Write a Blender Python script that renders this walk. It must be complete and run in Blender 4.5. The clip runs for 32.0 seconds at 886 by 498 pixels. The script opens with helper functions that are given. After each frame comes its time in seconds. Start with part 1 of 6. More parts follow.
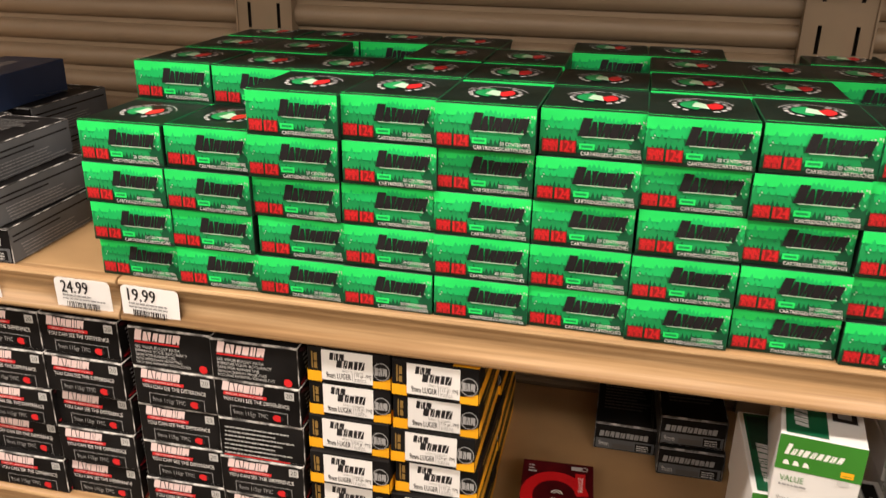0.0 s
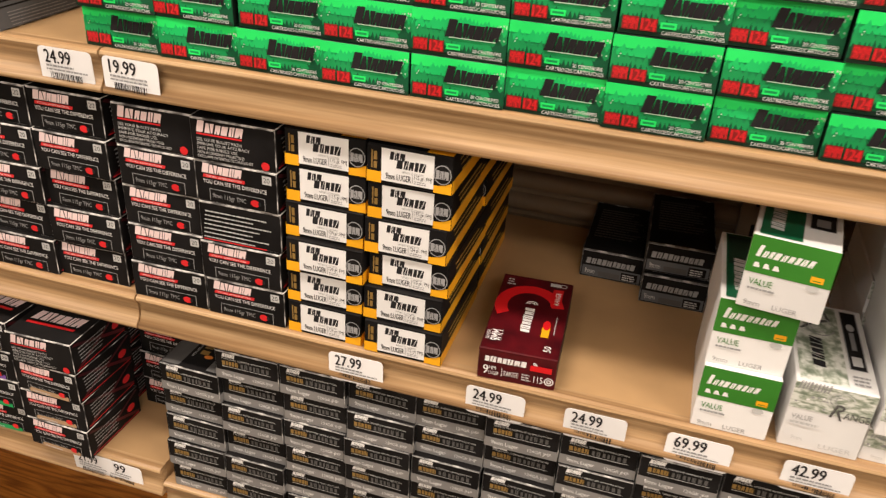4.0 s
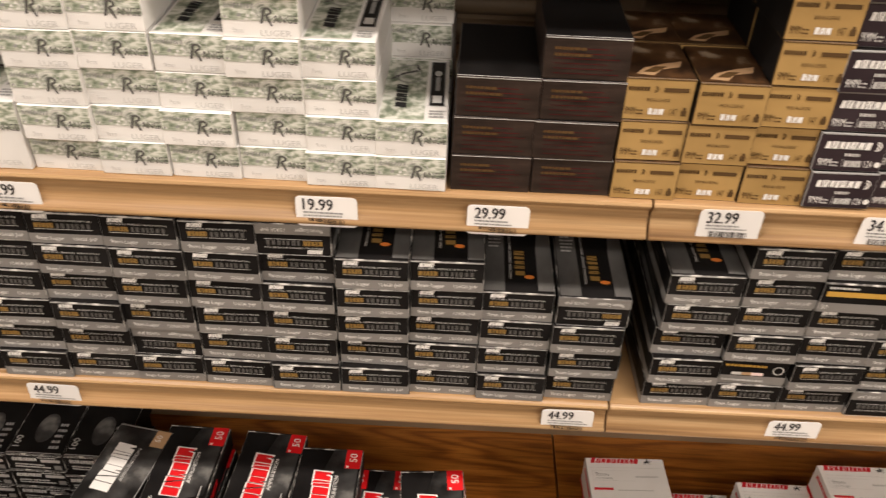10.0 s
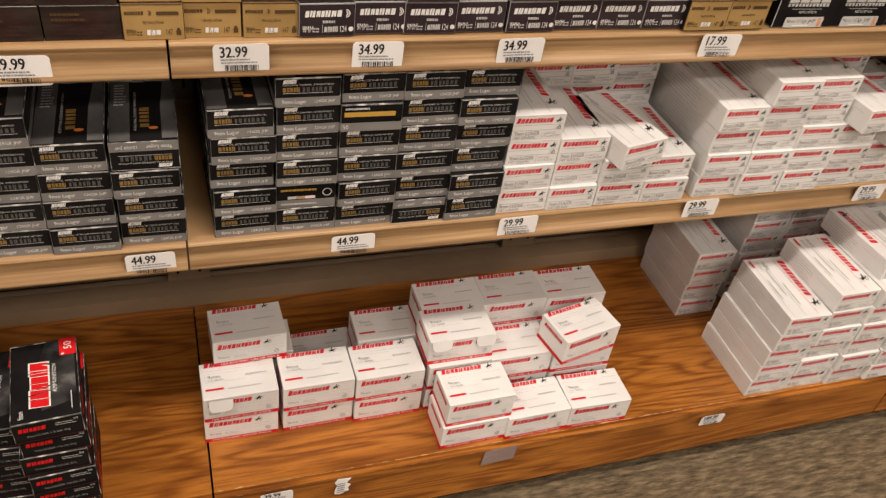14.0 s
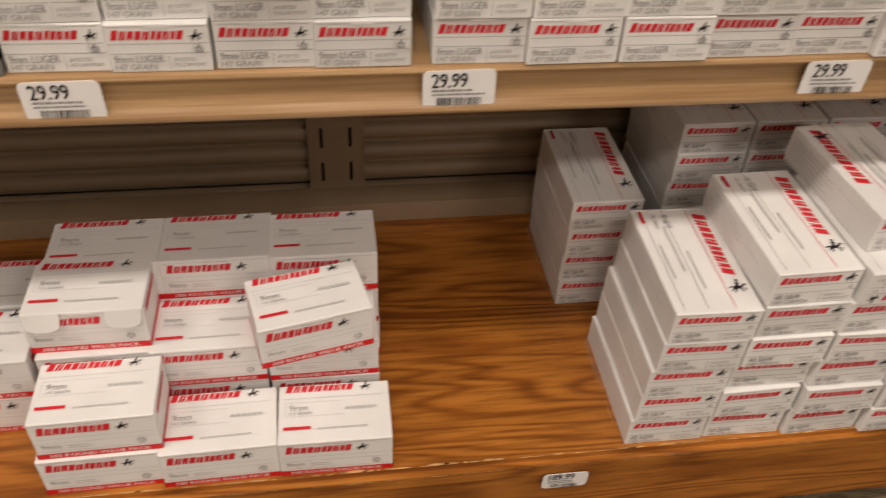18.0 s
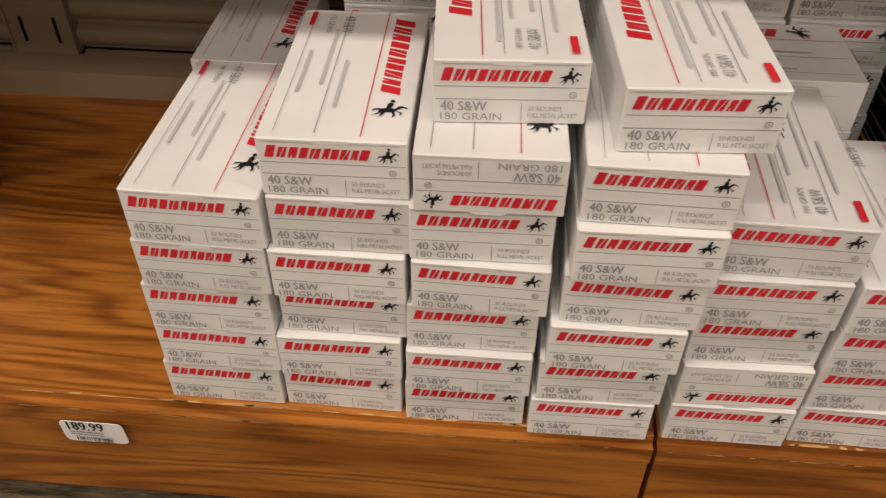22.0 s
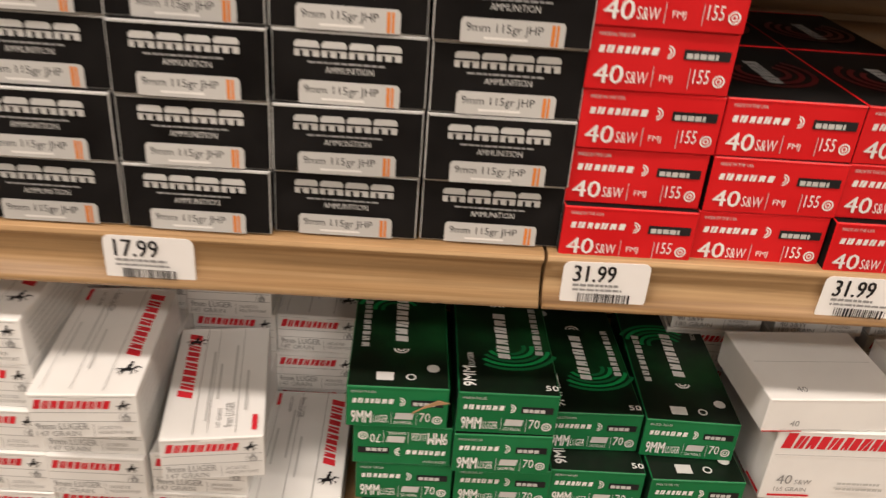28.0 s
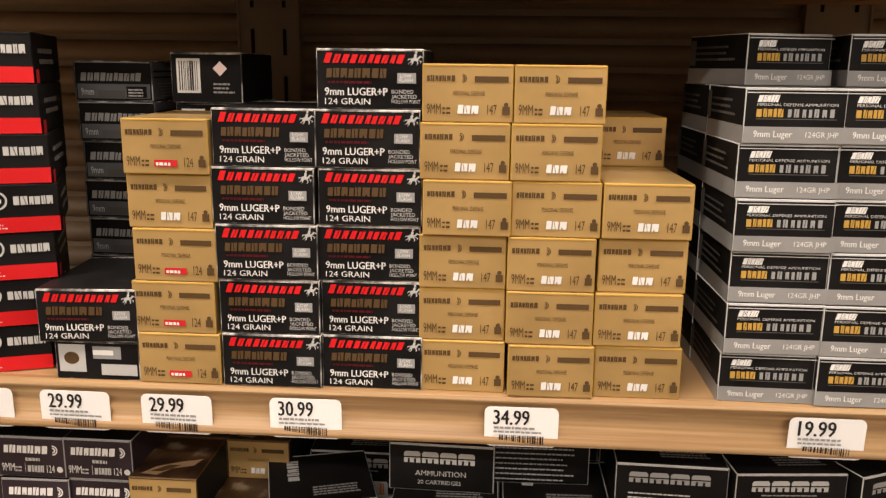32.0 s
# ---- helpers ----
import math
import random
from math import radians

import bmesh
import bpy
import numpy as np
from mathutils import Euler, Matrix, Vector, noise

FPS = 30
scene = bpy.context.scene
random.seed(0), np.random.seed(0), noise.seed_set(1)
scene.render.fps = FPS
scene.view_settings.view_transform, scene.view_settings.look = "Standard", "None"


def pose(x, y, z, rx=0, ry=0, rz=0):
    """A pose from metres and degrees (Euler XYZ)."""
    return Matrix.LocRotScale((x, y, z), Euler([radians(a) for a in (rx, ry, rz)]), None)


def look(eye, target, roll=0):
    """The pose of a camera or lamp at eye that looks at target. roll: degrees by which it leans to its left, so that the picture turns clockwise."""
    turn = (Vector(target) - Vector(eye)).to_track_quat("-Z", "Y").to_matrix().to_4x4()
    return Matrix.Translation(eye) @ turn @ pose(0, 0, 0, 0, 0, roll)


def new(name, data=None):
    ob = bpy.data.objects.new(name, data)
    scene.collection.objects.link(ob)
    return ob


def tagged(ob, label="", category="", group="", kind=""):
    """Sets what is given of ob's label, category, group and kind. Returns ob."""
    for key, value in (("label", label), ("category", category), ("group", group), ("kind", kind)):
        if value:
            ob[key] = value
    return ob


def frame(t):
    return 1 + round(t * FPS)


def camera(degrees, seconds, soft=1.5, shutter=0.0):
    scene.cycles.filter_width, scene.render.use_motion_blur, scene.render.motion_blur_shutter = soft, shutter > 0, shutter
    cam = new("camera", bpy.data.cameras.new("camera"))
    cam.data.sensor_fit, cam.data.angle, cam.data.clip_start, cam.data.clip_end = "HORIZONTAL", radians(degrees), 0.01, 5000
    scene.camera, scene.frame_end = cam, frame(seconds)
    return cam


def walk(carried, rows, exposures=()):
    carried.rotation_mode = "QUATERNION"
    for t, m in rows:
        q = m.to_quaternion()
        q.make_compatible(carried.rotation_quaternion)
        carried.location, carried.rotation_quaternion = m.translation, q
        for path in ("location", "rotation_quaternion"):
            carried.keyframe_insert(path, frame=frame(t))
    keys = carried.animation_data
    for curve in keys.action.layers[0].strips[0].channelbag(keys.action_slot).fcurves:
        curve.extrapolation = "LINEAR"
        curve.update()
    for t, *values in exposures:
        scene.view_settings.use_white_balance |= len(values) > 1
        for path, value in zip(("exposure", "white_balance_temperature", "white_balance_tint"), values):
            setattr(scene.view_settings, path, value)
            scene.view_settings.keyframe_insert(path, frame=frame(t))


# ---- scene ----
cam = camera(56.5, 32.0, soft=1.3, shutter=0.22)
PATH = [
    (0, (0.419, -0.571, 1.294), (0.008, 1.237, 0.546), 1.0),
    (0.5, (0.479, -0.624, 1.274), (0.042, 1.159, 0.481), 2.2),
    (1, (0.573, -0.692, 1.271), (0.073, 1.055, 0.435), 2.7),
    (1.5, (0.641, -0.747, 1.269), (0.092, 0.972, 0.406), 2.6),
    (2, (0.669, -0.772, 1.259), (0.096, 0.933, 0.384), 2.6),
    (2.5, (0.687, -0.768, 1.249), (0.118, 0.931, 0.36), 2.7),
    (3, (0.648, -0.726, 1.233), (0.101, 0.975, 0.334), 2.9),
    (3.5, (0.56, -0.658, 1.22), (0.061, 1.048, 0.304), 3.2),
    (5.5, (0.37, -0.365, 1.148), (-0.048, 1.178, -0.054), 3.1),
    (6, (0.38, -0.321, 1.115), (-0.068, 1.165, -0.145), 3.6),
    (6.5, (0.398, -0.322, 1.093), (-0.109, 1.111, -0.206), 2.1),
    (7, (0.431, -0.373, 1.11), (-0.11, 1.058, -0.177), 0.5),
    (7.5, (0.504, -0.434, 1.122), (-0.021, 1.028, -0.138), 0.9),
    (8, (0.568, -0.486, 1.126), (0.102, 0.993, -0.136), 2.1),
    (8.5, (0.664, -0.511, 1.11), (0.247, 1.014, -0.114), 2.9),
    (9, (0.83, -0.57, 1.115), (0.496, 1.008, -0.068), 2.7),
    (9.5, (0.962, -0.597, 1.129), (0.767, 1.01, -0.045), 2.5),
    (10, (1.048, -0.607, 1.133), (1.024, 1.006, -0.049), 2.3),
    (10.5, (1.101, -0.635, 1.146), (1.263, 0.969, -0.038), 2.0),
    (11, (1.134, -0.691, 1.157), (1.562, 0.853, -0.041), 4.0),
    (11.5, (1.16, -0.746, 1.17), (1.777, 0.729, -0.03), 5.8),
    (12, (1.163, -0.785, 1.172), (1.873, 0.645, -0.033), 7.0),
    (12.5, (1.162, -0.809, 1.169), (1.905, 0.597, -0.044), 8.1),
    (13, (1.152, -0.815, 1.161), (1.886, 0.584, -0.064), 8.9),
    (13.5, (1.155, -0.804, 1.151), (1.849, 0.601, -0.091), 9.3),
    (14, (1.217, -0.77, 1.134), (1.812, 0.655, -0.136), 9.1),
    (14.5, (1.319, -0.731, 1.098), (1.701, 0.722, -0.223), 8.2),
    (16.5, (1.548, -0.484, 0.699), (1.443, 0.939, -0.703), 0.8),
    (17, (1.618, -0.497, 0.714), (1.535, 0.964, -0.650), 0.3),
    (17.5, (1.715, -0.526, 0.735), (1.766, 0.989, -0.57), 1.8),
    (18, (1.822, -0.537, 0.788), (2.081, 0.955, -0.519), 3.3),
    (18.5, (1.925, -0.576, 0.871), (2.272, 0.905, -0.428), 3.7),
    (19, (1.986, -0.626, 0.991), (2.353, 0.848, -0.309), 3.7),
    (19.5, (2.047, -0.594, 0.975), (2.462, 0.819, -0.378), 5.1),
    (20, (2.105, -0.463, 0.859), (2.533, 0.806, -0.627), 7.3),
    (20.5, (2.133, -0.393, 0.663), (2.329, 0.91, -0.841), 4.4),
    (21, (2.213, -0.4, 0.603), (2.221, 1.002, -0.824), 1.9),
    (21.5, (2.271, -0.401, 0.59), (2.196, 1.044, -0.79), 0.8),
    (22, (2.307, -0.419, 0.577), (2.196, 1.061, -0.764), 0.6),
    (22.5, (2.35, -0.439, 0.669), (2.259, 1.056, -0.658), 0.5),
    (23, (2.381, -0.437, 0.809), (2.339, 1.052, -0.525), 1.8),
    (23.5, (2.390, -0.500, 0.864), (2.406, 1.169, -0.239), 2.8),
    (24, (2.407, -0.519, 0.932), (2.471, 1.149, -0.169), 4.1),
    (24.2, (2.416, -0.504, 0.916), (2.489, 1.190, -0.144), 4.5),
    (24.5, (2.403, -0.430, 0.849), (2.495, 1.257, -0.221), 4.7),
    (26.5, (2.401, -0.353, 0.776), (2.554, 1.378, -0.214), 5.4),
    (27, (2.408, -0.358, 0.777), (2.560, 1.379, -0.203), 5.6),
    (27.5, (2.403, -0.391, 0.859), (2.514, 1.379, -0.065), 4.6),
    (28, (2.354, -0.448, 0.988), (2.439, 1.314, 0.046), 4.6),
    (28.5, (2.240, -0.566, 1.047), (2.334, 1.266, 0.248), 5.4),
    (29, (2.206, -0.599, 1.113), (2.204, 1.224, 0.291), 3.9),
    (29.5, (2.192, -0.620, 1.135), (2.170, 1.220, 0.351), 3.3),
    (30, (2.187, -0.607, 1.168), (2.161, 1.257, 0.446), 3.0),
    (30.5, (2.165, -0.599, 1.199), (2.114, 1.320, 0.638), 2.5),
    (31, (2.138, -0.600, 1.219), (2.038, 1.346, 0.771), 1.8),
    (31.5, (2.108, -0.601, 1.254), (1.979, 1.343, 0.801), 1.2),
    (32, (2.083, -0.595, 1.263), (1.962, 1.354, 0.832), 0.7),
]
walk(cam, [(t, look(eye, target, roll)) for t, eye, target, roll in PATH],
     [(0.0, 0.27), (2.0, 0.08), (3.5, 0.2), (6.0, 0.13), (7.0, 0.2), (9.0, 0.16), (11.0, 0.07), (13.0, -0.17), (14.5, -0.19), (17.0, -0.22), (18.0, -0.47), (22.0, -0.51), (24.0, -0.31), (27.0, -0.05), (29.0, -0.13), (30.0, -0.03), (31.0, 0.12), (32.0, 0.14)])

# ---- world and light ----
world = bpy.data.worlds.new("world")
scene.world = world
world.use_nodes = True
world.node_tree.nodes["Background"].inputs[0].default_value = (1.0, 0.86, 0.7, 1)
world.node_tree.nodes["Background"].inputs[1].default_value = 0.05
CEILING = 2.9


def ceiling_lamp(x, y, sx, sy, watts):
    data = bpy.data.lights.new("ceiling_panel_light", "AREA")
    data.shape, data.size, data.size_y, data.energy, data.color = "RECTANGLE", sx, sy, watts, (1.0, 0.872, 0.765)
    ob = new("ceiling_panel_light", data)
    ob.matrix_world = pose(x, y, CEILING - 0.03)
    return ob


for lx, near, middle, far in ((-2.3, 36, 28, 8), (-0.3, 38, 26, 8), (1.7, 34, 32, 26), (3.7, 27, 36, 70)):
    ceiling_lamp(lx, -0.68, 1.0, 0.25, near)
    ceiling_lamp(lx, -2.5, 1.0, 0.3, middle)
    ceiling_lamp(lx, -4.0, 1.0, 0.6, far)


# ---- materials ----
def mat_base(name):
    m = bpy.data.materials.new(name)
    m.use_nodes = True
    nt = m.node_tree
    return m, nt, nt.nodes["Principled BSDF"]


def add(nt, kind, **vals):
    n = nt.nodes.new(kind)
    for k, v in vals.items():
        if k in n.inputs:
            n.inputs[k].default_value = v
    return n


def ramp(nt, stops):
    n = nt.nodes.new("ShaderNodeValToRGB")
    e = n.color_ramp.elements
    while len(e) < len(stops):
        e.new(0.5)
    for el, (p, c) in zip(e, stops):
        el.position, el.color = p, (*c, 1)
    return n


PAPERS = {}


def paper(name, rgb, rough=0.38, vary=0.10, metal=0.0, bump=0.10, spec=0.28):
    """Printed carton: fine mottling, scuffs, a slight difference from box to box."""
    if name in PAPERS:
        return PAPERS[name]
    m, nt, b = mat_base(name)
    co = nt.nodes.new("ShaderNodeTexCoord")
    info = nt.nodes.new("ShaderNodeObjectInfo")
    shift = add(nt, "ShaderNodeVectorMath")
    shift.operation = "ADD"
    nt.links.new(co.outputs["Object"], shift.inputs[0])
    nt.links.new(info.outputs["Random"], shift.inputs[1])
    big = add(nt, "ShaderNodeTexNoise", Scale=22.0, Detail=3.0)
    fine = add(nt, "ShaderNodeTexNoise", Scale=420.0, Detail=2.0)
    nt.links.new(shift.outputs[0], big.inputs["Vector"])
    nt.links.new(shift.outputs[0], fine.inputs["Vector"])
    dark = tuple(c * (1 - vary) for c in rgb)
    light = tuple(min(1, c * (1 + vary) + 0.004) for c in rgb)
    r1 = ramp(nt, [(0.3, dark), (0.7, light)])
    nt.links.new(big.outputs[0], r1.inputs[0])
    hs = add(nt, "ShaderNodeHueSaturation")
    mr = add(nt, "ShaderNodeMapRange")
    mr.inputs["To Min"].default_value, mr.inputs["To Max"].default_value = 0.92, 1.06
    nt.links.new(info.outputs["Random"], mr.inputs["Value"])
    nt.links.new(mr.outputs[0], hs.inputs["Value"])
    nt.links.new(r1.outputs[0], hs.inputs["Color"])
    nt.links.new(hs.outputs[0], b.inputs["Base Color"])
    rr = add(nt, "ShaderNodeMapRange")
    rr.inputs["To Min"].default_value, rr.inputs["To Max"].default_value = rough - 0.08, rough + 0.14
    nt.links.new(big.outputs[0], rr.inputs["Value"])
    nt.links.new(rr.outputs[0], b.inputs["Roughness"])
    b.inputs["Metallic"].default_value = metal
    b.inputs["Specular IOR Level"].default_value = spec
    bm = add(nt, "ShaderNodeBump", Strength=bump, Distance=0.0006)
    nt.links.new(fine.outputs[0], bm.inputs["Height"])
    nt.links.new(bm.outputs[0], b.inputs["Normal"])
    PAPERS[name] = m
    return m


def blotch(name, stops, scale=(60, 60, 60), rough=0.4, grad=0.0, height=0.034, detail=4.0):
    """A printed picture of soft shapes: noise through a ramp, with an optional rise of tone with height."""
    if name in PAPERS:
        return PAPERS[name]
    m, nt, b = mat_base(name)
    co = nt.nodes.new("ShaderNodeTexCoord")
    mp = nt.nodes.new("ShaderNodeMapping")
    mp.inputs["Scale"].default_value = scale
    nt.links.new(co.outputs["Object"], mp.inputs["Vector"])
    nz = add(nt, "ShaderNodeTexNoise", Scale=1.0, Detail=detail)
    nt.links.new(mp.outputs[0], nz.inputs["Vector"])
    r = ramp(nt, stops)
    if grad:
        sep = nt.nodes.new("ShaderNodeSeparateXYZ")
        nt.links.new(co.outputs["Object"], sep.inputs[0])
        mul = nt.nodes.new("ShaderNodeMath")
        mul.operation = "MULTIPLY"
        mul.inputs[1].default_value = grad / height
        nt.links.new(sep.outputs["Z"], mul.inputs[0])
        sc = nt.nodes.new("ShaderNodeMath")
        sc.operation = "MULTIPLY"
        sc.inputs[1].default_value = 1 - grad
        nt.links.new(nz.outputs[0], sc.inputs[0])
        ad = nt.nodes.new("ShaderNodeMath")
        ad.operation = "ADD"
        nt.links.new(mul.outputs[0], ad.inputs[0])
        nt.links.new(sc.outputs[0], ad.inputs[1])
        nt.links.new(ad.outputs[0], r.inputs[0])
    else:
        nt.links.new(nz.outputs[0], r.inputs[0])
    nt.links.new(r.outputs[0], b.inputs["Base Color"])
    b.inputs["Roughness"].default_value = rough
    b.inputs["Specular IOR Level"].default_value = 0.3
    PAPERS[name] = m
    return m


def wood(name, stops, stretch, scale, rough, distort=2.0, bump=0.15, fine=300.0):
    """Wood grain that runs along x."""
    m, nt, b = mat_base(name)
    co = nt.nodes.new("ShaderNodeTexCoord")
    mp = nt.nodes.new("ShaderNodeMapping")
    mp.inputs["Scale"].default_value = stretch
    nt.links.new(co.outputs["Object"], mp.inputs["Vector"])
    nz = add(nt, "ShaderNodeTexNoise", Scale=scale, Detail=6.0, Roughness=0.62, Distortion=distort)
    nt.links.new(mp.outputs[0], nz.inputs["Vector"])
    r = ramp(nt, stops)
    nt.links.new(nz.outputs[0], r.inputs[0])
    mp2 = nt.nodes.new("ShaderNodeMapping")
    mp2.inputs["Scale"].default_value = (0.03, 1, 1)
    nt.links.new(co.outputs["Object"], mp2.inputs["Vector"])
    fz = add(nt, "ShaderNodeTexNoise", Scale=fine, Detail=3.0)
    nt.links.new(mp2.outputs[0], fz.inputs["Vector"])
    mix = nt.nodes.new("ShaderNodeMix")
    mix.data_type, mix.blend_type = "RGBA", "MULTIPLY"
    mix.inputs[0].default_value = 0.55
    fr = ramp(nt, [(0.35, (0.62, 0.58, 0.54)), (0.62, (1, 1, 1))])
    nt.links.new(fz.outputs[0], fr.inputs[0])
    nt.links.new(r.outputs[0], mix.inputs[6])
    nt.links.new(fr.outputs[0], mix.inputs[7])
    nt.links.new(mix.outputs[2], b.inputs["Base Color"])
    b.inputs["Roughness"].default_value = rough
    bm = add(nt, "ShaderNodeBump", Strength=bump, Distance=0.001)
    nt.links.new(fz.outputs[0], bm.inputs["Height"])
    nt.links.new(bm.outputs[0], b.inputs["Normal"])
    return m


def plain(name, rgb, rough=0.5, metal=0.0, noise_scale=40.0, vary=0.08, bump=0.1):
    m, nt, b = mat_base(name)
    co = nt.nodes.new("ShaderNodeTexCoord")
    nz = add(nt, "ShaderNodeTexNoise", Scale=noise_scale, Detail=5.0)
    nt.links.new(co.outputs["Object"], nz.inputs["Vector"])
    r = ramp(nt, [(0.3, tuple(c * (1 - vary) for c in rgb)), (0.7, tuple(min(1, c * (1 + vary)) for c in rgb))])
    nt.links.new(nz.outputs[0], r.inputs[0])
    nt.links.new(r.outputs[0], b.inputs["Base Color"])
    b.inputs["Roughness"].default_value, b.inputs["Metallic"].default_value = rough, metal
    bm = add(nt, "ShaderNodeBump", Strength=bump, Distance=0.001)
    nt.links.new(nz.outputs[0], bm.inputs["Height"])
    nt.links.new(bm.outputs[0], b.inputs["Normal"])
    return m


def carpet_material():
    m, nt, b = mat_base("carpet")
    co = nt.nodes.new("ShaderNodeTexCoord")
    mp = nt.nodes.new("ShaderNodeMapping")
    mp.inputs["Rotation"].default_value = (0, 0, radians(38))
    mp.inputs["Scale"].default_value = (28, 150, 60)
    nt.links.new(co.outputs["Object"], mp.inputs["Vector"])
    nz = add(nt, "ShaderNodeTexNoise", Scale=1.0, Detail=4.0, Roughness=0.7)
    nt.links.new(mp.outputs[0], nz.inputs["Vector"])
    r = ramp(nt, [(0.34, (0.056, 0.038, 0.020)), (0.5, (0.135, 0.098, 0.054)), (0.68, (0.245, 0.184, 0.108))])
    nt.links.new(nz.outputs[0], r.inputs[0])
    nt.links.new(r.outputs[0], b.inputs["Base Color"])
    b.inputs["Roughness"].default_value = 0.95
    bm = add(nt, "ShaderNodeBump", Strength=0.8, Distance=0.004)
    nt.links.new(nz.outputs[0], bm.inputs["Height"])
    nt.links.new(bm.outputs[0], b.inputs["Normal"])
    return m


M_LIP = wood("woodgrain_lip", [(0.30, (0.225, 0.125, 0.055)), (0.44, (0.41, 0.25, 0.118)), (0.58, (0.54, 0.36, 0.19)), (0.75, (0.64, 0.46, 0.27))], (0.18, 14, 20), 4.0, 0.36, 0.4, 0.05)
def oak_material():
    """Stained oak: broad arched figure, fine dark pores and slow changes of tone."""
    m, nt, b = mat_base("oak_stain")
    co = nt.nodes.new("ShaderNodeTexCoord")
    info = nt.nodes.new("ShaderNodeObjectInfo")
    shift = add(nt, "ShaderNodeVectorMath")
    shift.operation = "ADD"
    nt.links.new(co.outputs["Object"], shift.inputs[0])
    nt.links.new(info.outputs["Random"], shift.inputs[1])

    def layer(scale, detail, rough, distort):
        mp = nt.nodes.new("ShaderNodeMapping")
        mp.inputs["Scale"].default_value = scale
        nt.links.new(shift.outputs[0], mp.inputs["Vector"])
        nz = add(nt, "ShaderNodeTexNoise", Scale=1.0, Detail=detail, Roughness=rough, Distortion=distort)
        nt.links.new(mp.outputs[0], nz.inputs["Vector"])
        return nz

    figure = layer((1.5, 13, 13), 2.0, 0.45, 0.35)
    rings = nt.nodes.new("ShaderNodeMath")
    rings.operation = "MULTIPLY"
    rings.inputs[1].default_value = 88.0
    nt.links.new(figure.outputs[0], rings.inputs[0])
    wave = nt.nodes.new("ShaderNodeMath")
    wave.operation = "SINE"
    nt.links.new(rings.outputs[0], wave.inputs[0])
    half = add(nt, "ShaderNodeMapRange")
    half.inputs["From Min"].default_value = -1.0
    nt.links.new(wave.outputs[0], half.inputs["Value"])
    tone = ramp(nt, [(0.0, (0.26, 0.086, 0.013)), (0.3, (0.355, 0.127, 0.020)), (0.65, (0.42, 0.157, 0.025)), (1.0, (0.46, 0.177, 0.030))])
    nt.links.new(half.outputs[0], tone.inputs[0])
    pores = layer((14, 210, 210), 4.0, 0.65, 0.0)
    dark = ramp(nt, [(0.36, (0.42, 0.36, 0.30)), (0.56, (1, 1, 1))])
    nt.links.new(pores.outputs[0], dark.inputs[0])
    slow = layer((3.5, 9, 9), 3.0, 0.6, 0.4)
    broad = ramp(nt, [(0.30, (0.66, 0.60, 0.54)), (0.70, (1.12, 1.10, 1.08))])
    nt.links.new(slow.outputs[0], broad.inputs[0])
    last = tone.outputs[0]
    for other, k in ((dark, 0.6), (broad, 0.6)):
        mix = nt.nodes.new("ShaderNodeMix")
        mix.data_type, mix.blend_type = "RGBA", "MULTIPLY"
        mix.inputs[0].default_value = k
        nt.links.new(last, mix.inputs[6])
        nt.links.new(other.outputs[0], mix.inputs[7])
        last = mix.outputs[2]
    nt.links.new(last, b.inputs["Base Color"])
    b.inputs["Roughness"].default_value = 0.36
    b.inputs["Specular IOR Level"].default_value = 0.4
    bm = add(nt, "ShaderNodeBump", Strength=0.12, Distance=0.001)
    nt.links.new(pores.outputs[0], bm.inputs["Height"])
    nt.links.new(bm.outputs[0], b.inputs["Normal"])
    return m


M_OAK = oak_material()
M_WORN = wood("worn_oak_edge", [(0.34, (0.22, 0.085, 0.02)), (0.47, (0.42, 0.20, 0.065)), (0.55, (0.66, 0.47, 0.27)), (0.72, (0.76, 0.62, 0.44))], (16, 30, 30), 2.4, 0.5, 1.0, 0.3)
M_CHIP = paper("bare_chipped_wood", (0.52, 0.30, 0.125), 0.6, 0.4)
M_BOARD = plain("kraft_shelf_board", (0.455, 0.28, 0.13), 0.55, 0, 9, 0.14, 0.08)
M_PANEL = plain("tan_painted_metal", (0.235, 0.168, 0.105), 0.5, 0.0, 18, 0.07, 0.05)
# near-black standing in for shade under the deck and behind the slots
M_SHADE = plain("dark_gap", (0.015, 0.012, 0.010), 0.8)
M_CARPET = carpet_material()
M_WALL = plain("painted_wall", (0.30, 0.26, 0.215), 0.8, 0, 6, 0.05)
M_CEIL = plain("ceiling_tile", (0.74, 0.72, 0.68), 0.9, 0, 40, 0.05)
M_TAG = paper("white_tag", (0.86, 0.855, 0.85), 0.45, 0.02)
M_INK = paper("black_ink", (0.012, 0.012, 0.014), 0.45, 0.05)
M_GREYINK = paper("grey_ink", (0.30, 0.30, 0.30), 0.45, 0.05)
M_LGREY = paper("light_grey_ink", (0.52, 0.52, 0.51), 0.45, 0.04)
M_WHITE = paper("white_card", (0.76, 0.755, 0.74), 0.38, 0.035)
M_EDGE = blotch("worn_carton_edge", [(0.40, (0.03, 0.029, 0.028)), (0.50, (0.16, 0.155, 0.15)), (0.60, (0.62, 0.60, 0.57))], (55, 60, 60), 0.6)
M_DULL = paper("dull_grey_ink", (0.085, 0.083, 0.08), 0.45, 0.05)
M_BLACK = paper("black_card", (0.0085, 0.0078, 0.0078), 0.46, 0.2, 0.0, 0.1, 0.075)
M_GREYLID = blotch("smoky_grey_lid", [(0.35, (0.05, 0.049, 0.048)), (0.7, (0.15, 0.147, 0.143))], (18, 9, 18), 0.34)
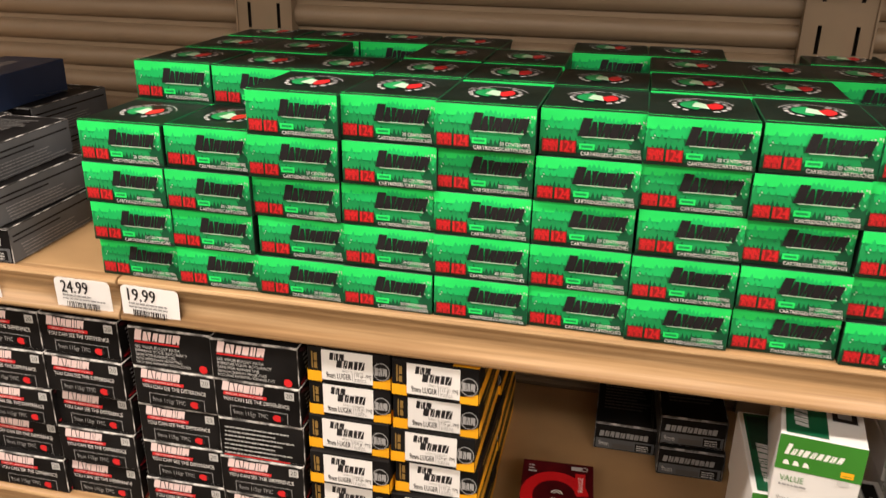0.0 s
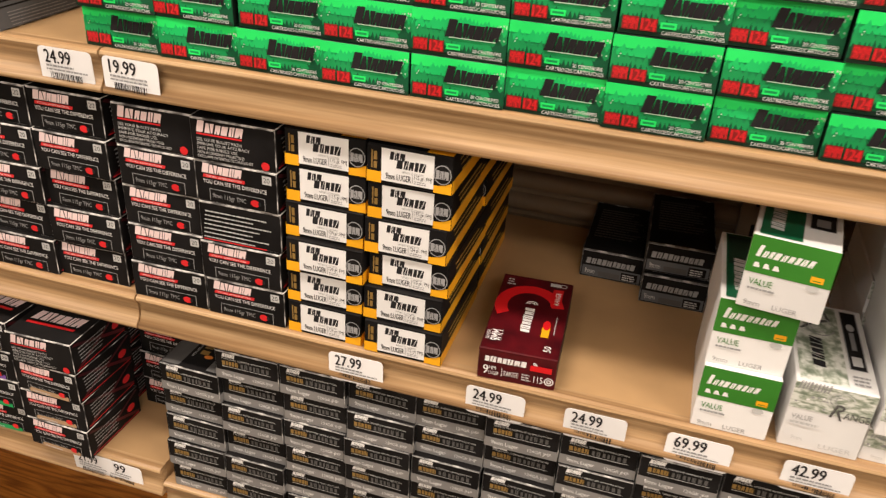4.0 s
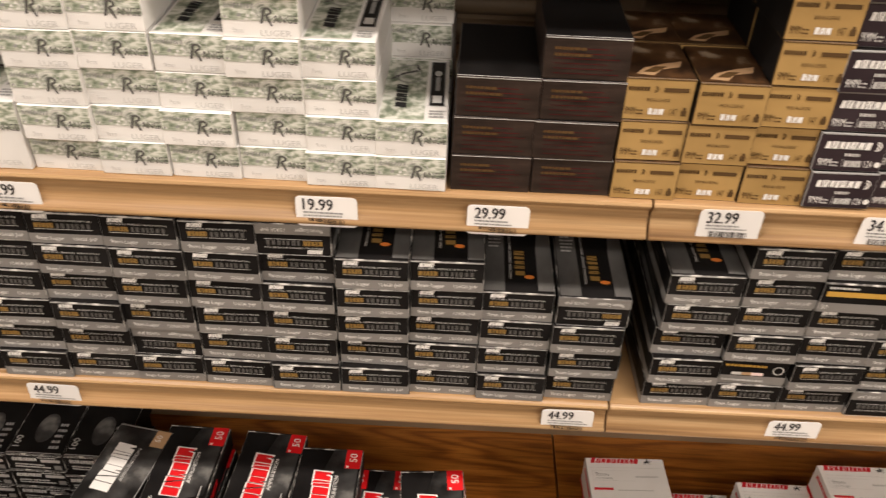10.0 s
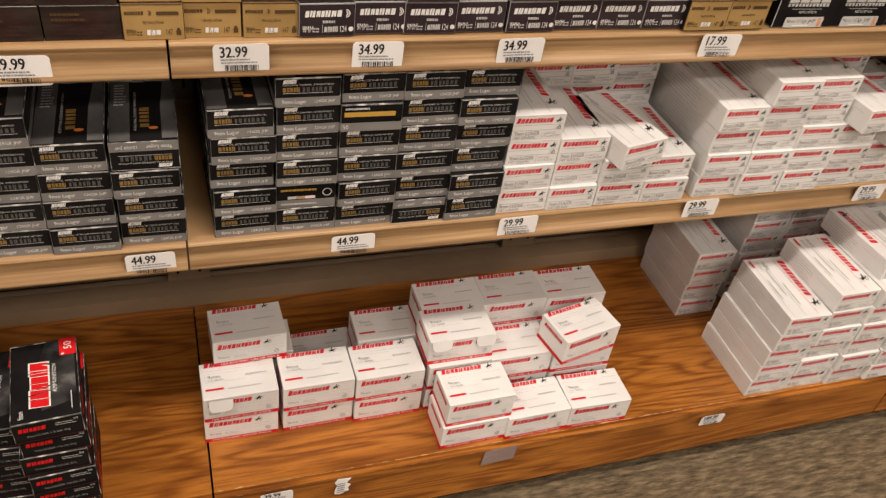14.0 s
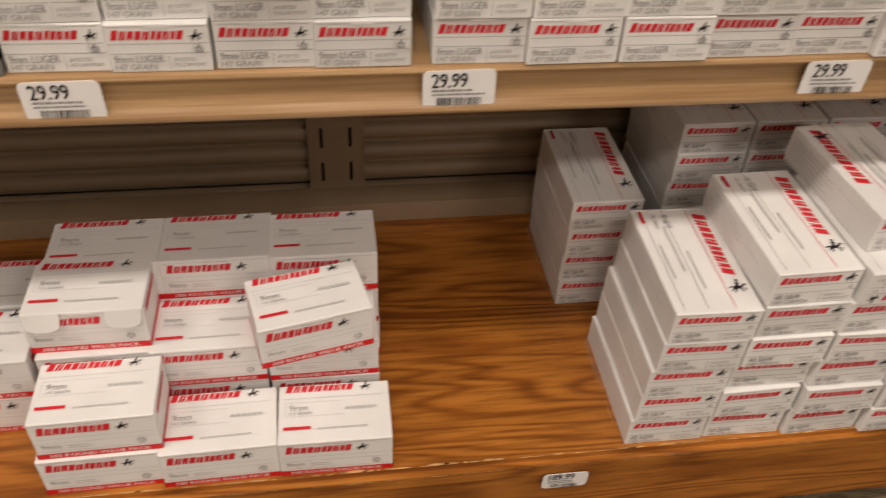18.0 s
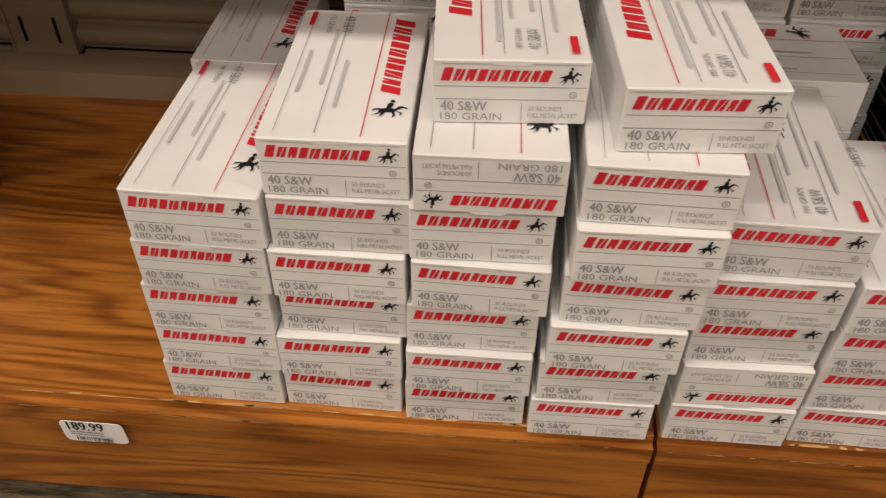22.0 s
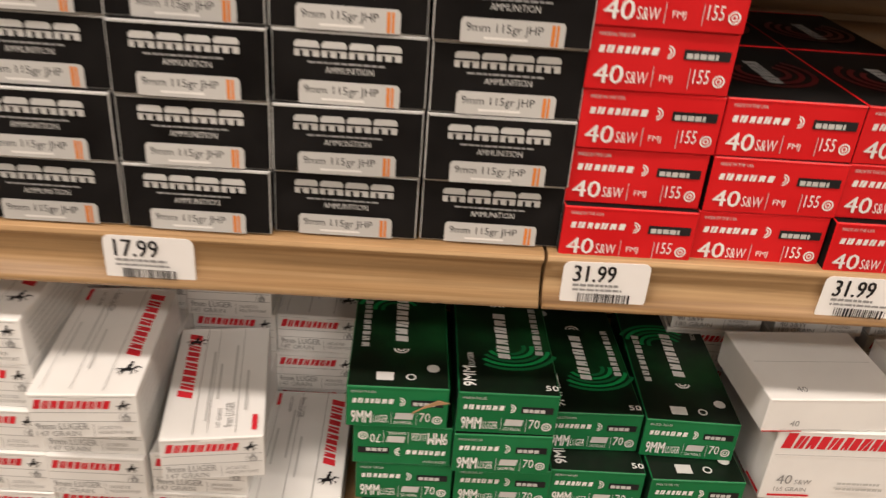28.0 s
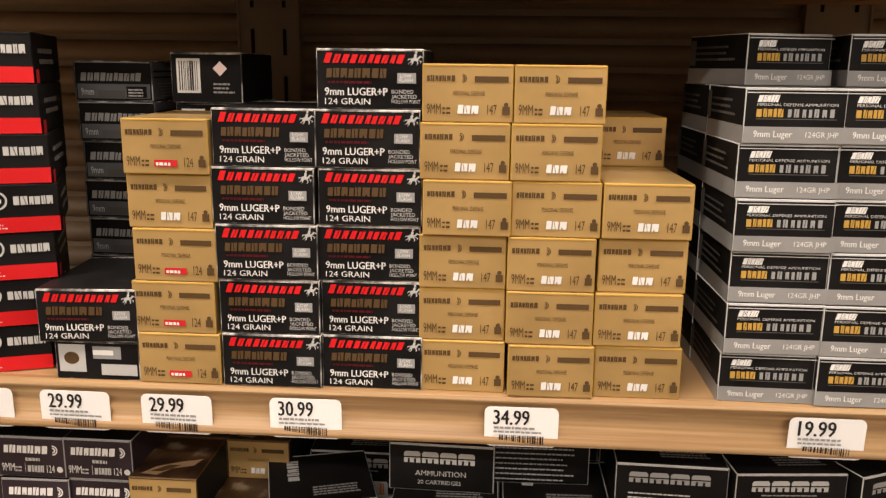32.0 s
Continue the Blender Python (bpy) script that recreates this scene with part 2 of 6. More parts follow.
M_RED = paper("red_ink", (0.60, 0.018, 0.022), 0.4, 0.06)
M_LOGORED = paper("logo_red", (0.62, 0.022, 0.035), 0.4, 0.06)
M_YEL = paper("amber_yellow", (0.83, 0.39, 0.012), 0.36, 0.05)
M_GOLD = paper("gold_card", (0.46, 0.30, 0.115), 0.30, 0.10, 0.25)
M_GOLDINK = paper("gold_ink", (0.50, 0.30, 0.06), 0.35, 0.05)
M_OLDGOLD = paper("old_gold_ink", (0.25, 0.15, 0.04), 0.4, 0.08)
M_BROWNINK = paper("brown_ink", (0.09, 0.05, 0.018), 0.45, 0.05)
M_GREY = paper("silver_grey_card", (0.25, 0.245, 0.24), 0.30, 0.12, 0.25)
M_SILVER = paper("silver_card", (0.44, 0.435, 0.43), 0.34, 0.08, 0.1)
M_PINE = paper("pine_green_ink", (0.005, 0.085, 0.034), 0.36, 0.12)
M_GREEN = paper("deep_green_card", (0.009, 0.155, 0.050), 0.33, 0.08)
M_LIME = paper("lime_ink", (0.020, 0.78, 0.145), 0.4, 0.08)
M_MIDGREEN = paper("mid_green_ink", (0.010, 0.30, 0.085), 0.38, 0.12)
M_WINE = blotch("wine_red_card", [(0.3, (0.030, 0.003, 0.005)), (0.7, (0.115, 0.006, 0.010))], (30, 30, 30), 0.3)
M_SCARLET = paper("scarlet_card", (0.62, 0.010, 0.014), 0.34, 0.06)
M_FOREST = blotch("forest_picture", [(0.22, (0.005, 0.06, 0.026)), (0.46, (0.012, 0.17, 0.06)), (0.62, (0.012, 0.39, 0.125)), (0.8, (0.02, 0.66, 0.17))], (95, 20, 150), 0.36, 0.5, 0.034)
M_LEAFGREEN = paper("leaf_green_ink", (0.012, 0.52, 0.13), 0.38, 0.1)
M_PALEGREEN = paper("pale_green_ink", (0.50, 0.74, 0.54), 0.4, 0.1)
M_REDSHADE = paper("shaded_red_ink", (0.24, 0.012, 0.012), 0.4, 0.1)
M_PINELID = paper("black_green_lid", (0.0065, 0.0135, 0.0095), 0.36, 0.3, 0.0, 0.1, 0.12)
M_SLATE = paper("slate_grey_ink", (0.105, 0.11, 0.118), 0.42, 0.15, 0.0, 0.1, 0.2)
M_TRAY = paper("clear_plastic_tray", (0.62, 0.60, 0.55), 0.12, 0.12, 0.0, 0.3, 0.6)
M_BRASS = paper("brass_case", (0.62, 0.42, 0.16), 0.25, 0.1, 0.85)
M_BOXGREEN = paper("grass_green_card", (0.035, 0.19, 0.020), 0.35, 0.1)
M_STEEL = paper("steel_grey_card", (0.29, 0.29, 0.288), 0.34, 0.1, 0.15)
M_OCHRE = paper("ochre_card", (0.62, 0.275, 0.022), 0.36, 0.08)
M_DKGREEN = blotch("dark_green_lid", [(0.3, (0.004, 0.016, 0.009)), (0.7, (0.014, 0.045, 0.024))], (40, 40, 40), 0.38)
M_SWIRL = blotch("green_swirl_lid", [(0.44, (0.004, 0.009, 0.005)), (0.60, (0.005, 0.024, 0.009)), (0.78, (0.010, 0.085, 0.024))], (14, 14, 10), 0.36)
M_CAMO = blotch("leaf_grey_print", [(0.36, (0.17, 0.21, 0.15)), (0.48, (0.37, 0.41, 0.33)), (0.58, (0.66, 0.675, 0.62))], (120, 90, 300), 0.42, detail=6.0)
M_UMBER = blotch("umber_black_card", [(0.35, (0.020, 0.014, 0.012)), (0.7, (0.045, 0.03, 0.025))], (40, 40, 90), 0.33)
M_PLUM = paper("plum_black_card", (0.030, 0.020, 0.026), 0.34, 0.15)
M_SMOKE = blotch("smoky_black_lid", [(0.40, (0.010, 0.010, 0.010)), (0.60, (0.05, 0.05, 0.05)), (0.75, (0.20, 0.20, 0.19))], (26, 26, 26), 0.32)
M_BROWNLID = blotch("brown_picture_lid", [(0.4, (0.03, 0.016, 0.009)), (0.6, (0.10, 0.05, 0.022)), (0.72, (0.35, 0.28, 0.2))], (40, 30, 30), 0.34)
M_VIOLET = paper("violet_ink", (0.22, 0.10, 0.42), 0.4, 0.06)
M_NAVY = paper("navy_card", (0.016, 0.03, 0.075), 0.36, 0.1)
M_TAN = paper("tan_ink", (0.42, 0.27, 0.15), 0.4, 0.08)
M_PINK = paper("pink_white_ink", (0.78, 0.62, 0.61), 0.4, 0.06)
M_KRAFT = paper("kraft_carton", (0.34, 0.21, 0.11), 0.7, 0.1)
M_ORANGE = paper("bullet_orange", (0.70, 0.22, 0.04), 0.35, 0.06)

# ---- printing ----
TEXTS = {}


def glyphs(s):
    """Vertices and faces of a line of text, one unit high capitals, left end at zero."""
    if s not in TEXTS:
        cu = bpy.data.curves.new("lettering", "FONT")
        cu.body, cu.resolution_u = s, 2
        ob = bpy.data.objects.new("lettering", cu)
        me = bpy.data.meshes.new_from_object(ob)
        v = np.array([(p.co.x, p.co.y) for p in me.vertices])
        v[:, 0] -= v[:, 0].min()
        TEXTS[s] = (v / 0.69, [tuple(p.vertices) for p in me.polygons], v[:, 0].max() / 0.69)
        bpy.data.objects.remove(ob)
        bpy.data.curves.remove(cu)
        bpy.data.meshes.remove(me)
    return TEXTS[s]


class Sheet:
    """Flat printing on one face of a carton, in millimetres from the lower left corner."""

    def __init__(self, w, h):
        self.w, self.h, self.v, self.f, self.m, self.mats, self.level = w, h, [], [], [], [], 0

    def put(self, pts, faces, mat):
        if mat not in self.mats:
            self.mats.append(mat)
        self.level += 1
        n = len(self.v)
        self.v += [(float(x), float(y), self.level) for x, y in pts]
        self.f += [tuple(i + n for i in f) for f in faces]
        self.m += [self.mats.index(mat)] * len(faces)
        return self

    def rect(self, x0, y0, x1, y1, mat, slant=0.0):
        s = slant * (y1 - y0)
        return self.put([(x0, y0), (x1, y0), (x1 + s, y1), (x0 + s, y1)], [(0, 1, 2, 3)], mat)

    def poly(self, pts, mat):
        return self.put(pts, [tuple(range(len(pts)))], mat)

    def disc(self, cx, cy, rx, mat, ry=None, n=18):
        ry = ry or rx
        return self.poly([(cx + rx * math.cos(a * 2 * math.pi / n), cy + ry * math.sin(a * 2 * math.pi / n)) for a in range(n)], mat)

    def ring(self, cx, cy, r0, r1, mat, a0=0.0, a1=360.0, n=20, sy=1.0):
        pts, faces = [], []
        for k in range(n + 1):
            a = radians(a0 + (a1 - a0) * k / n)
            pts += [(cx + r * math.cos(a), cy + sy * r * math.sin(a)) for r in (r0, r1)]
            if k:
                faces.append((2 * k - 2, 2 * k - 1, 2 * k + 1, 2 * k))
        return self.put(pts, faces, mat)

    def word(self, x0, y0, x1, y1, mat, n=8, slant=0.2, first=1.0, turn=None, gap=0.2):
        """A trade name as a row of plain slanted blocks, uneven in width, some with one slit or notch; turn "up" runs it along the height, "down" the other way."""
        pts, faces = [], []
        rnd = random.Random(n * 13 + 5)
        sizes = [rnd.uniform(0.7, 1.3) for k in range(n)]
        start = 0.0
        for k in range(n):
            step = sizes[k] / sum(sizes)
            a, w, lean = start, (1 - gap) * step, slant / n
            start += step
            top = first if k == 0 else 1.0
            c, d = rnd.uniform(0.35, 0.65), rnd.choice((-0.2, -0.1, 0.1, 0.2))
            high = rnd.choice((1.0, 1.0, 0.94))
            if k % 3 == 1:
                polys = (((0, 0), (c - d - 0.06, 0), (c + d - 0.06, high), (0, high)), ((c - d + 0.06, 0), (1, 0), (1, high), (c + d + 0.06, high)))
            elif k % 3 == 2:
                polys = (((0, 0), (c - 0.14, 0), (c, 0.34), (c, high), (0, high)), ((c + 0.14, 0), (1, 0), (1, high), (c, high), (c, 0.34)))
            else:
                polys = (((0, 0), (1, 0), (1, high), (0, high)),)
            for poly in polys:
                m = len(pts)
                pts += [(a + u * w + v * lean, v * top) for u, v in poly]
                faces.append(tuple(range(m, m + len(poly))))
        out = []
        for u, v in pts:
            if turn == "up":
                out.append((x1 - v * (x1 - x0), y0 + u * (y1 - y0)))
            elif turn == "down":
                out.append((x0 + v * (x1 - x0), y1 - u * (y1 - y0)))
            elif turn == "over":
                out.append((x1 - u * (x1 - x0), y1 - v * (y1 - y0)))
            else:
                out.append((x0 + u * (x1 - x0), y0 + v * (y1 - y0)))
        return self.put(out, faces, mat)

    def about(self):
        """The same printing turned end for end."""
        self.v = [(self.w - x, self.h - y, lv) for x, y, lv in self.v]
        return self

    def text(self, s, x, y, size, mat, wide=None, turn=None, bold=0.0):
        v, f, w = glyphs(s)
        k = (wide / w) if wide else size
        pts = [(p[0] * k, p[1] * size) for p in v]
        if turn == "up":
            pts = [(x - b, y + a) for a, b in pts]
        elif turn == "down":
            pts = [(x + b, y - a) for a, b in pts]
        else:
            pts = [(x + a, y + b) for a, b in pts]
        self.put(pts, f, mat)
        if bold:
            self.put([(a + bold, b) for a, b in pts], f, mat)
        return self

    def stroke(self, pts, wide, mat):
        """A line with tapered ends along the points."""
        left, right = [], []
        for k, (x, y) in enumerate(pts):
            (ax, ay), (bx, by) = pts[max(k - 1, 0)], pts[min(k + 1, len(pts) - 1)]
            n = math.hypot(bx - ax, by - ay)
            w = wide * (0.28 if k in (0, len(pts) - 1) else 0.5)
            left.append((x - w * (by - ay) / n, y + w * (bx - ax) / n))
            right.append((x + w * (by - ay) / n, y - w * (bx - ax) / n))
        m = len(pts)
        return self.put(right + left, [(k, k + 1, m + k + 1, m + k) for k in range(m - 1)], mat)

    def bars(self, x0, y0, x1, y1, rows, mat, seed=1, fill=0.45):
        """Small print that cannot be read."""
        rnd = random.Random(seed)
        pitch = (y1 - y0) / rows
        for k in range(rows):
            y = y1 - (k + 1) * pitch
            end = x0 + (x1 - x0) * rnd.uniform(0.7, 1.0)
            x = x0
            while x < end - 0.5:
                run = min(rnd.uniform(1.5, 5.0), end - x)
                self.rect(x, y, x + run, y + pitch * fill, mat)
                x += run + 0.7
        return self

    def rider(self, x, y, s, mat):
        """A small dark emblem of a leaping shape."""
        def at(pts):
            return self.poly([(x + a * s, y + c * s) for a, c in pts], mat)

        self.disc(x + 0.50 * s, y + 0.44 * s, 0.26 * s, mat, 0.12 * s, 12)
        at([(0.64, 0.42), (0.76, 0.42), (0.95, 0.62), (0.86, 0.70), (0.74, 0.58)])
        at([(0.86, 0.70), (0.93, 0.60), (1.10, 0.52), (1.08, 0.60)])
        at([(0.66, 0.44), (0.74, 0.40), (0.98, 0.30), (0.88, 0.14), (0.90, 0.28)])
        at([(0.60, 0.38), (0.70, 0.38), (0.76, 0.16), (0.66, 0.02), (0.68, 0.18)])
        at([(0.26, 0.46), (0.38, 0.36), (0.22, 0.20), (0.02, 0.12), (0.20, 0.26)])
        at([(0.30, 0.42), (0.44, 0.36), (0.36, 0.14), (0.20, 0.0), (0.30, 0.16)])
        at([(0.26, 0.50), (0.28, 0.42), (0.10, 0.42), (0.0, 0.32), (0.06, 0.48)])
        at([(0.44, 0.50), (0.58, 0.50), (0.66, 0.74), (0.56, 0.86), (0.46, 0.74)])
        return self.disc(x + 0.60 * s, y + 0.92 * s, 0.08 * s, mat, 0.08 * s, 8)

    def barcode(self, x0, y0, x1, y1, mat, seed=3):
        rnd = random.Random(seed)
        x = x0
        while x < x1:
            w = rnd.choice((0.5, 0.5, 0.9, 1.3))
            self.rect(x, y0, min(x + w, x1), y1, mat)
            x += w + rnd.choice((0.5, 0.7, 1.2))
        return self

    def mesh(self, name, face, box):
        w, h, d = box
        e, s = 0.00035, 0.00005
        out = []
        for x, y, lv in self.v:
            x, y, lift = x / 1000, y / 1000, e + s * lv
            if face == "front":
                out.append((x - w / 2, -lift, y))
            elif face == "turned":
                out.append((w / 2 - x, -lift, h - y))
            elif face == "top":
                out.append((x - w / 2, y, h + lift))
            elif face == "left":
                out.append((-w / 2 - lift, d - x, y))
            else:
                out.append((w / 2 + lift, x, y))
        me = bpy.data.meshes.new(name)
        me.from_pydata(out, [], self.f)
        for m in self.mats:
            me.materials.append(m)
        me.polygons.foreach_set("material_index", self.m)
        return me


def part(name, me, parent, label=""):
    ob = new(name, me)
    ob.parent = parent
    if label:
        ob["label"] = label
    if name.endswith("_print"):
        ob["kind"] = "stuff"
    return ob


def bm_box(bm, x0, y0, z0, x1, y1, z1, mi=0):
    v = [bm.verts.new(p) for p in ((x0, y0, z0), (x1, y0, z0), (x1, y1, z0), (x0, y1, z0), (x0, y0, z1), (x1, y0, z1), (x1, y1, z1), (x0, y1, z1))]
    for q in ((0, 3, 2, 1), (4, 5, 6, 7), (0, 1, 5, 4), (1, 2, 6, 5), (2, 3, 7, 6), (3, 0, 4, 7)):
        f = bm.faces.new([v[i] for i in q])
        f.material_index = mi
    return v


def bm_mesh(name, bm, *mats, smooth=False):
    me = bpy.data.meshes.new(name)
    bm.normal_update()
    bm.to_mesh(me)
    bm.free()
    for m in mats:
        me.materials.append(m)
    if smooth:
        for p in me.polygons:
            p.use_smooth = True
    return me


def carton_mesh(name, w, h, d, front, lid, side, edge, bevel=0.0007, flap=True):
    """A closed carton: bevelled edges, a front tuck flap whose seam stands a little proud, swollen faces."""
    bm = bmesh.new()
    bm_box(bm, -w / 2, 0, 0, w / 2, d, h)
    bmesh.ops.bevel(bm, geom=list(bm.edges), offset=bevel, segments=1, affect="EDGES")
    bm.normal_update()
    for f in bm.faces:
        n = f.normal
        f.material_index = 0 if n.y < -0.9 else 1 if n.z > 0.9 else 2 if max(abs(n.x), abs(n.y), abs(n.z)) > 0.9 else 3
    if flap:
        t = 0.0003
        bm_box(bm, -w / 2 + 0.001, d * 0.985 - 0.001, h - 0.0002, w / 2 - 0.001, d * 0.985, h + t, 3)
        bm_box(bm, -w / 2 + 0.0012, -t, h - 0.0016, w / 2 - 0.0012, 0.0, h - 0.0008, 3)
    return bm_mesh(name, bm, front, lid, side, edge)


KINDS = {}


class Kind:
    def __init__(self, key, name, label, size, front, lid, side, edge=None, category="ammunition box", group=""):
        self.size, self.name, self.label, self.category = size, name, label, category
        self.group = group or label
        w, h, d = size
        self.me = carton_mesh(name, w, h, d, front, lid, side, edge or side)
        self.fronts, self.tops, self.sides = [], [], []
        KINDS[key] = self

    def front(self, sheet):
        self.fronts.append(sheet.mesh("front_print", "front", self.size))
        return self

    def turned(self, sheet):
        self.fronts.append(sheet.mesh("front_print", "turned", self.size))
        return self

    def top(self, sheet):
        self.tops.append(sheet.mesh("top_print", "top", self.size))
        return self

    def flank(self, sheet_l, sheet_r):
        self.sides = [sheet_l.mesh("side_print", "left", self.size), sheet_r.mesh("side_print", "right", self.size)]
        return self


RND = random.Random(11)


def put_box(key, x, y, z, turn=0.0, v=0, top=True, sides=True, upset=0.0, label=""):
    """One carton; x, y is the middle of its front edge."""
    k = KINDS[key]
    ob = new(k.name, k.me)
    ob.matrix_world = pose(x, y, z, 0, upset, turn)
    tagged(ob, label or k.label, k.category, k.group)
    if k.fronts:
        part("front_print", k.fronts[v % len(k.fronts)], ob)
    if top and k.tops:
        part("top_print", k.tops[v % len(k.tops)], ob)
    if sides and k.sides:
        part("side_print", k.sides[0], ob)
        part("side_print", k.sides[1], ob)
    return ob


def column(key, x, y, z, rows, seed=0, jx=0.0016, jy=0.004, jt=1.0, odd=None, lean=0.0, sides=True, topmost=True):
    """A pile of cartons one above another; odd: the face variant of single rows."""
    k = KINDS[key]
    rnd = random.Random(seed * 7919 + int(x * 1000) * 31 + int(z * 100))
    for r in range(rows):
        put_box(key, x + rnd.uniform(-jx, jx) + lean * r, y + rnd.uniform(-jy, jy), z + r * (k.size[1] + 0.0003), rnd.uniform(-jt, jt), (odd or {}).get(r, 0), topmost and r == rows - 1, sides)


def pile(key, edges, y, z, rows, deep=0, back=None, seed=0, odd=None, **kw):
    """Columns between the given edges; rows for each; deep: how many columns stand behind each, back: their rows."""
    k = KINDS[key]
    for n, (a, b) in enumerate(zip(edges, edges[1:])):
        column(key, (a + b) / 2, y, z, rows[n], seed + n, odd=(odd or {}).get(n), **kw)
        for j in range(deep):
            column(key, (a + b) / 2 + 0.001 * (j % 2), y + (j + 1) * (k.size[2] + 0.002), z, back[n] if back else rows[n], seed + n + 50 * (j + 1), **kw)


def spread(x0, x1, n):
    return [x0 + (x1 - x0) * k / n for k in range(n + 1)]


# ---- setting ----
Z1, Z2, Z3, DECK = 0.495, 0.749, 0.999, 0.116
Z1A, Z3C, Y3C, BACK = 0.513, 1.025, -0.018, 0.345
SECTIONS = [(-2.44, -1.22), (-1.22, 0.0), (0.0, 1.22), (1.22, 2.44), (2.44, 3.66), (3.66, 4.88)]


def slab(name, x0, y0, z0, x1, y1, z1, mat):
    bm = bmesh.new()
    bm_box(bm, x0, y0, z0, x1, y1, z1)
    return tagged(new(name, bm_mesh(name, bm, mat)), kind="structure")


tagged(slab("floor", -3.2, -5.2, -0.13, 5.6, 0.6, -0.03, M_CARPET), "brown and grey flecked carpet floor", "carpet")
tagged(slab("ceiling", -3.2, -5.2, CEILING, 5.6, 0.6, CEILING + 0.1, M_CEIL), "pale ceiling above the aisle", "ceiling")
slab("wall_north", -3.2, 0.5, -0.03, 5.6, 0.6, CEILING, M_WALL)
slab("wall_south", -3.2, -5.2, -0.03, 5.6, -5.1, CEILING, M_WALL)
slab("wall_west", -3.3, -5.1, -0.03, -3.2, 0.5, CEILING, M_WALL)
slab("wall_east", 5.6, -5.1, -0.03, 5.7, 0.5, CEILING, M_WALL)


def lip_mesh(length):
    """The moulded front of a shelf: a bead on top, a hollow for the price tags, a flared foot."""
    prof = [(0.012, 0.0), (0.003, 0.0), (0.0, -0.0015), (-0.0008, -0.004), (0.0004, -0.0065), (0.0028, -0.0085), (0.0044, -0.013), (0.0046, -0.019), (0.0036, -0.025), (0.0012, -0.030), (-0.0024, -0.0335), (-0.0032, -0.0365), (-0.0022, -0.0385), (0.002, -0.039), (0.012, -0.039)]
    bm = bmesh.new()
    ends = []
    for x in (0.0012, length - 0.0012):
        ends.append([bm.verts.new((x, y, z)) for y, z in prof])
    n = len(prof)
    for i in range(n - 1):
        bm.faces.new((ends[0][i], ends[0][i + 1], ends[1][i + 1], ends[1][i])).smooth = 2 < i < 11
    bm.faces.new(ends[0][::-1])
    bm.faces.new(ends[1])
    return bm_mesh("lip", bm, M_LIP)


def shelf(x0, x1, z, label="tan shelf with a wood-grain price rail", short=0.0, y=0.0):
    L = x1 - x0
    bm = bmesh.new()
    bm_box(bm, 0.002, 0.012, -0.026, L - 0.002, BACK - 0.012, -0.0005)
    ob = new("shelf", bm_mesh("shelf", bm, M_BOARD))
    ob.location = (x0, y, z)
    tagged(ob, label, "shelf", "gondola shelves")
    part("price_rail", lip_mesh(L - short), ob, "moulded wood-grain price rail")
    return ob


for i, (a, b) in enumerate(SECTIONS):
    shelf(a, b, Z1A if i < 2 else Z1, short=0.016 if i == 3 else 0.0)
    shelf(a, b, Z2)
    shelf(a, b, Z3C if i >= 3 else Z3, y=Y3C if i >= 3 else 0.0)
    # unseen top shelf, added to shade the back panel below it
    shelf(a, b, 1.358 if i >= 3 else 1.46)

# deck of stained oak
DECKS = [(-2.44, -1.22), (-1.22, 0.0), (0.0, 1.222), (1.222, 2.426), (2.426, 3.66), (3.66, 4.88)]
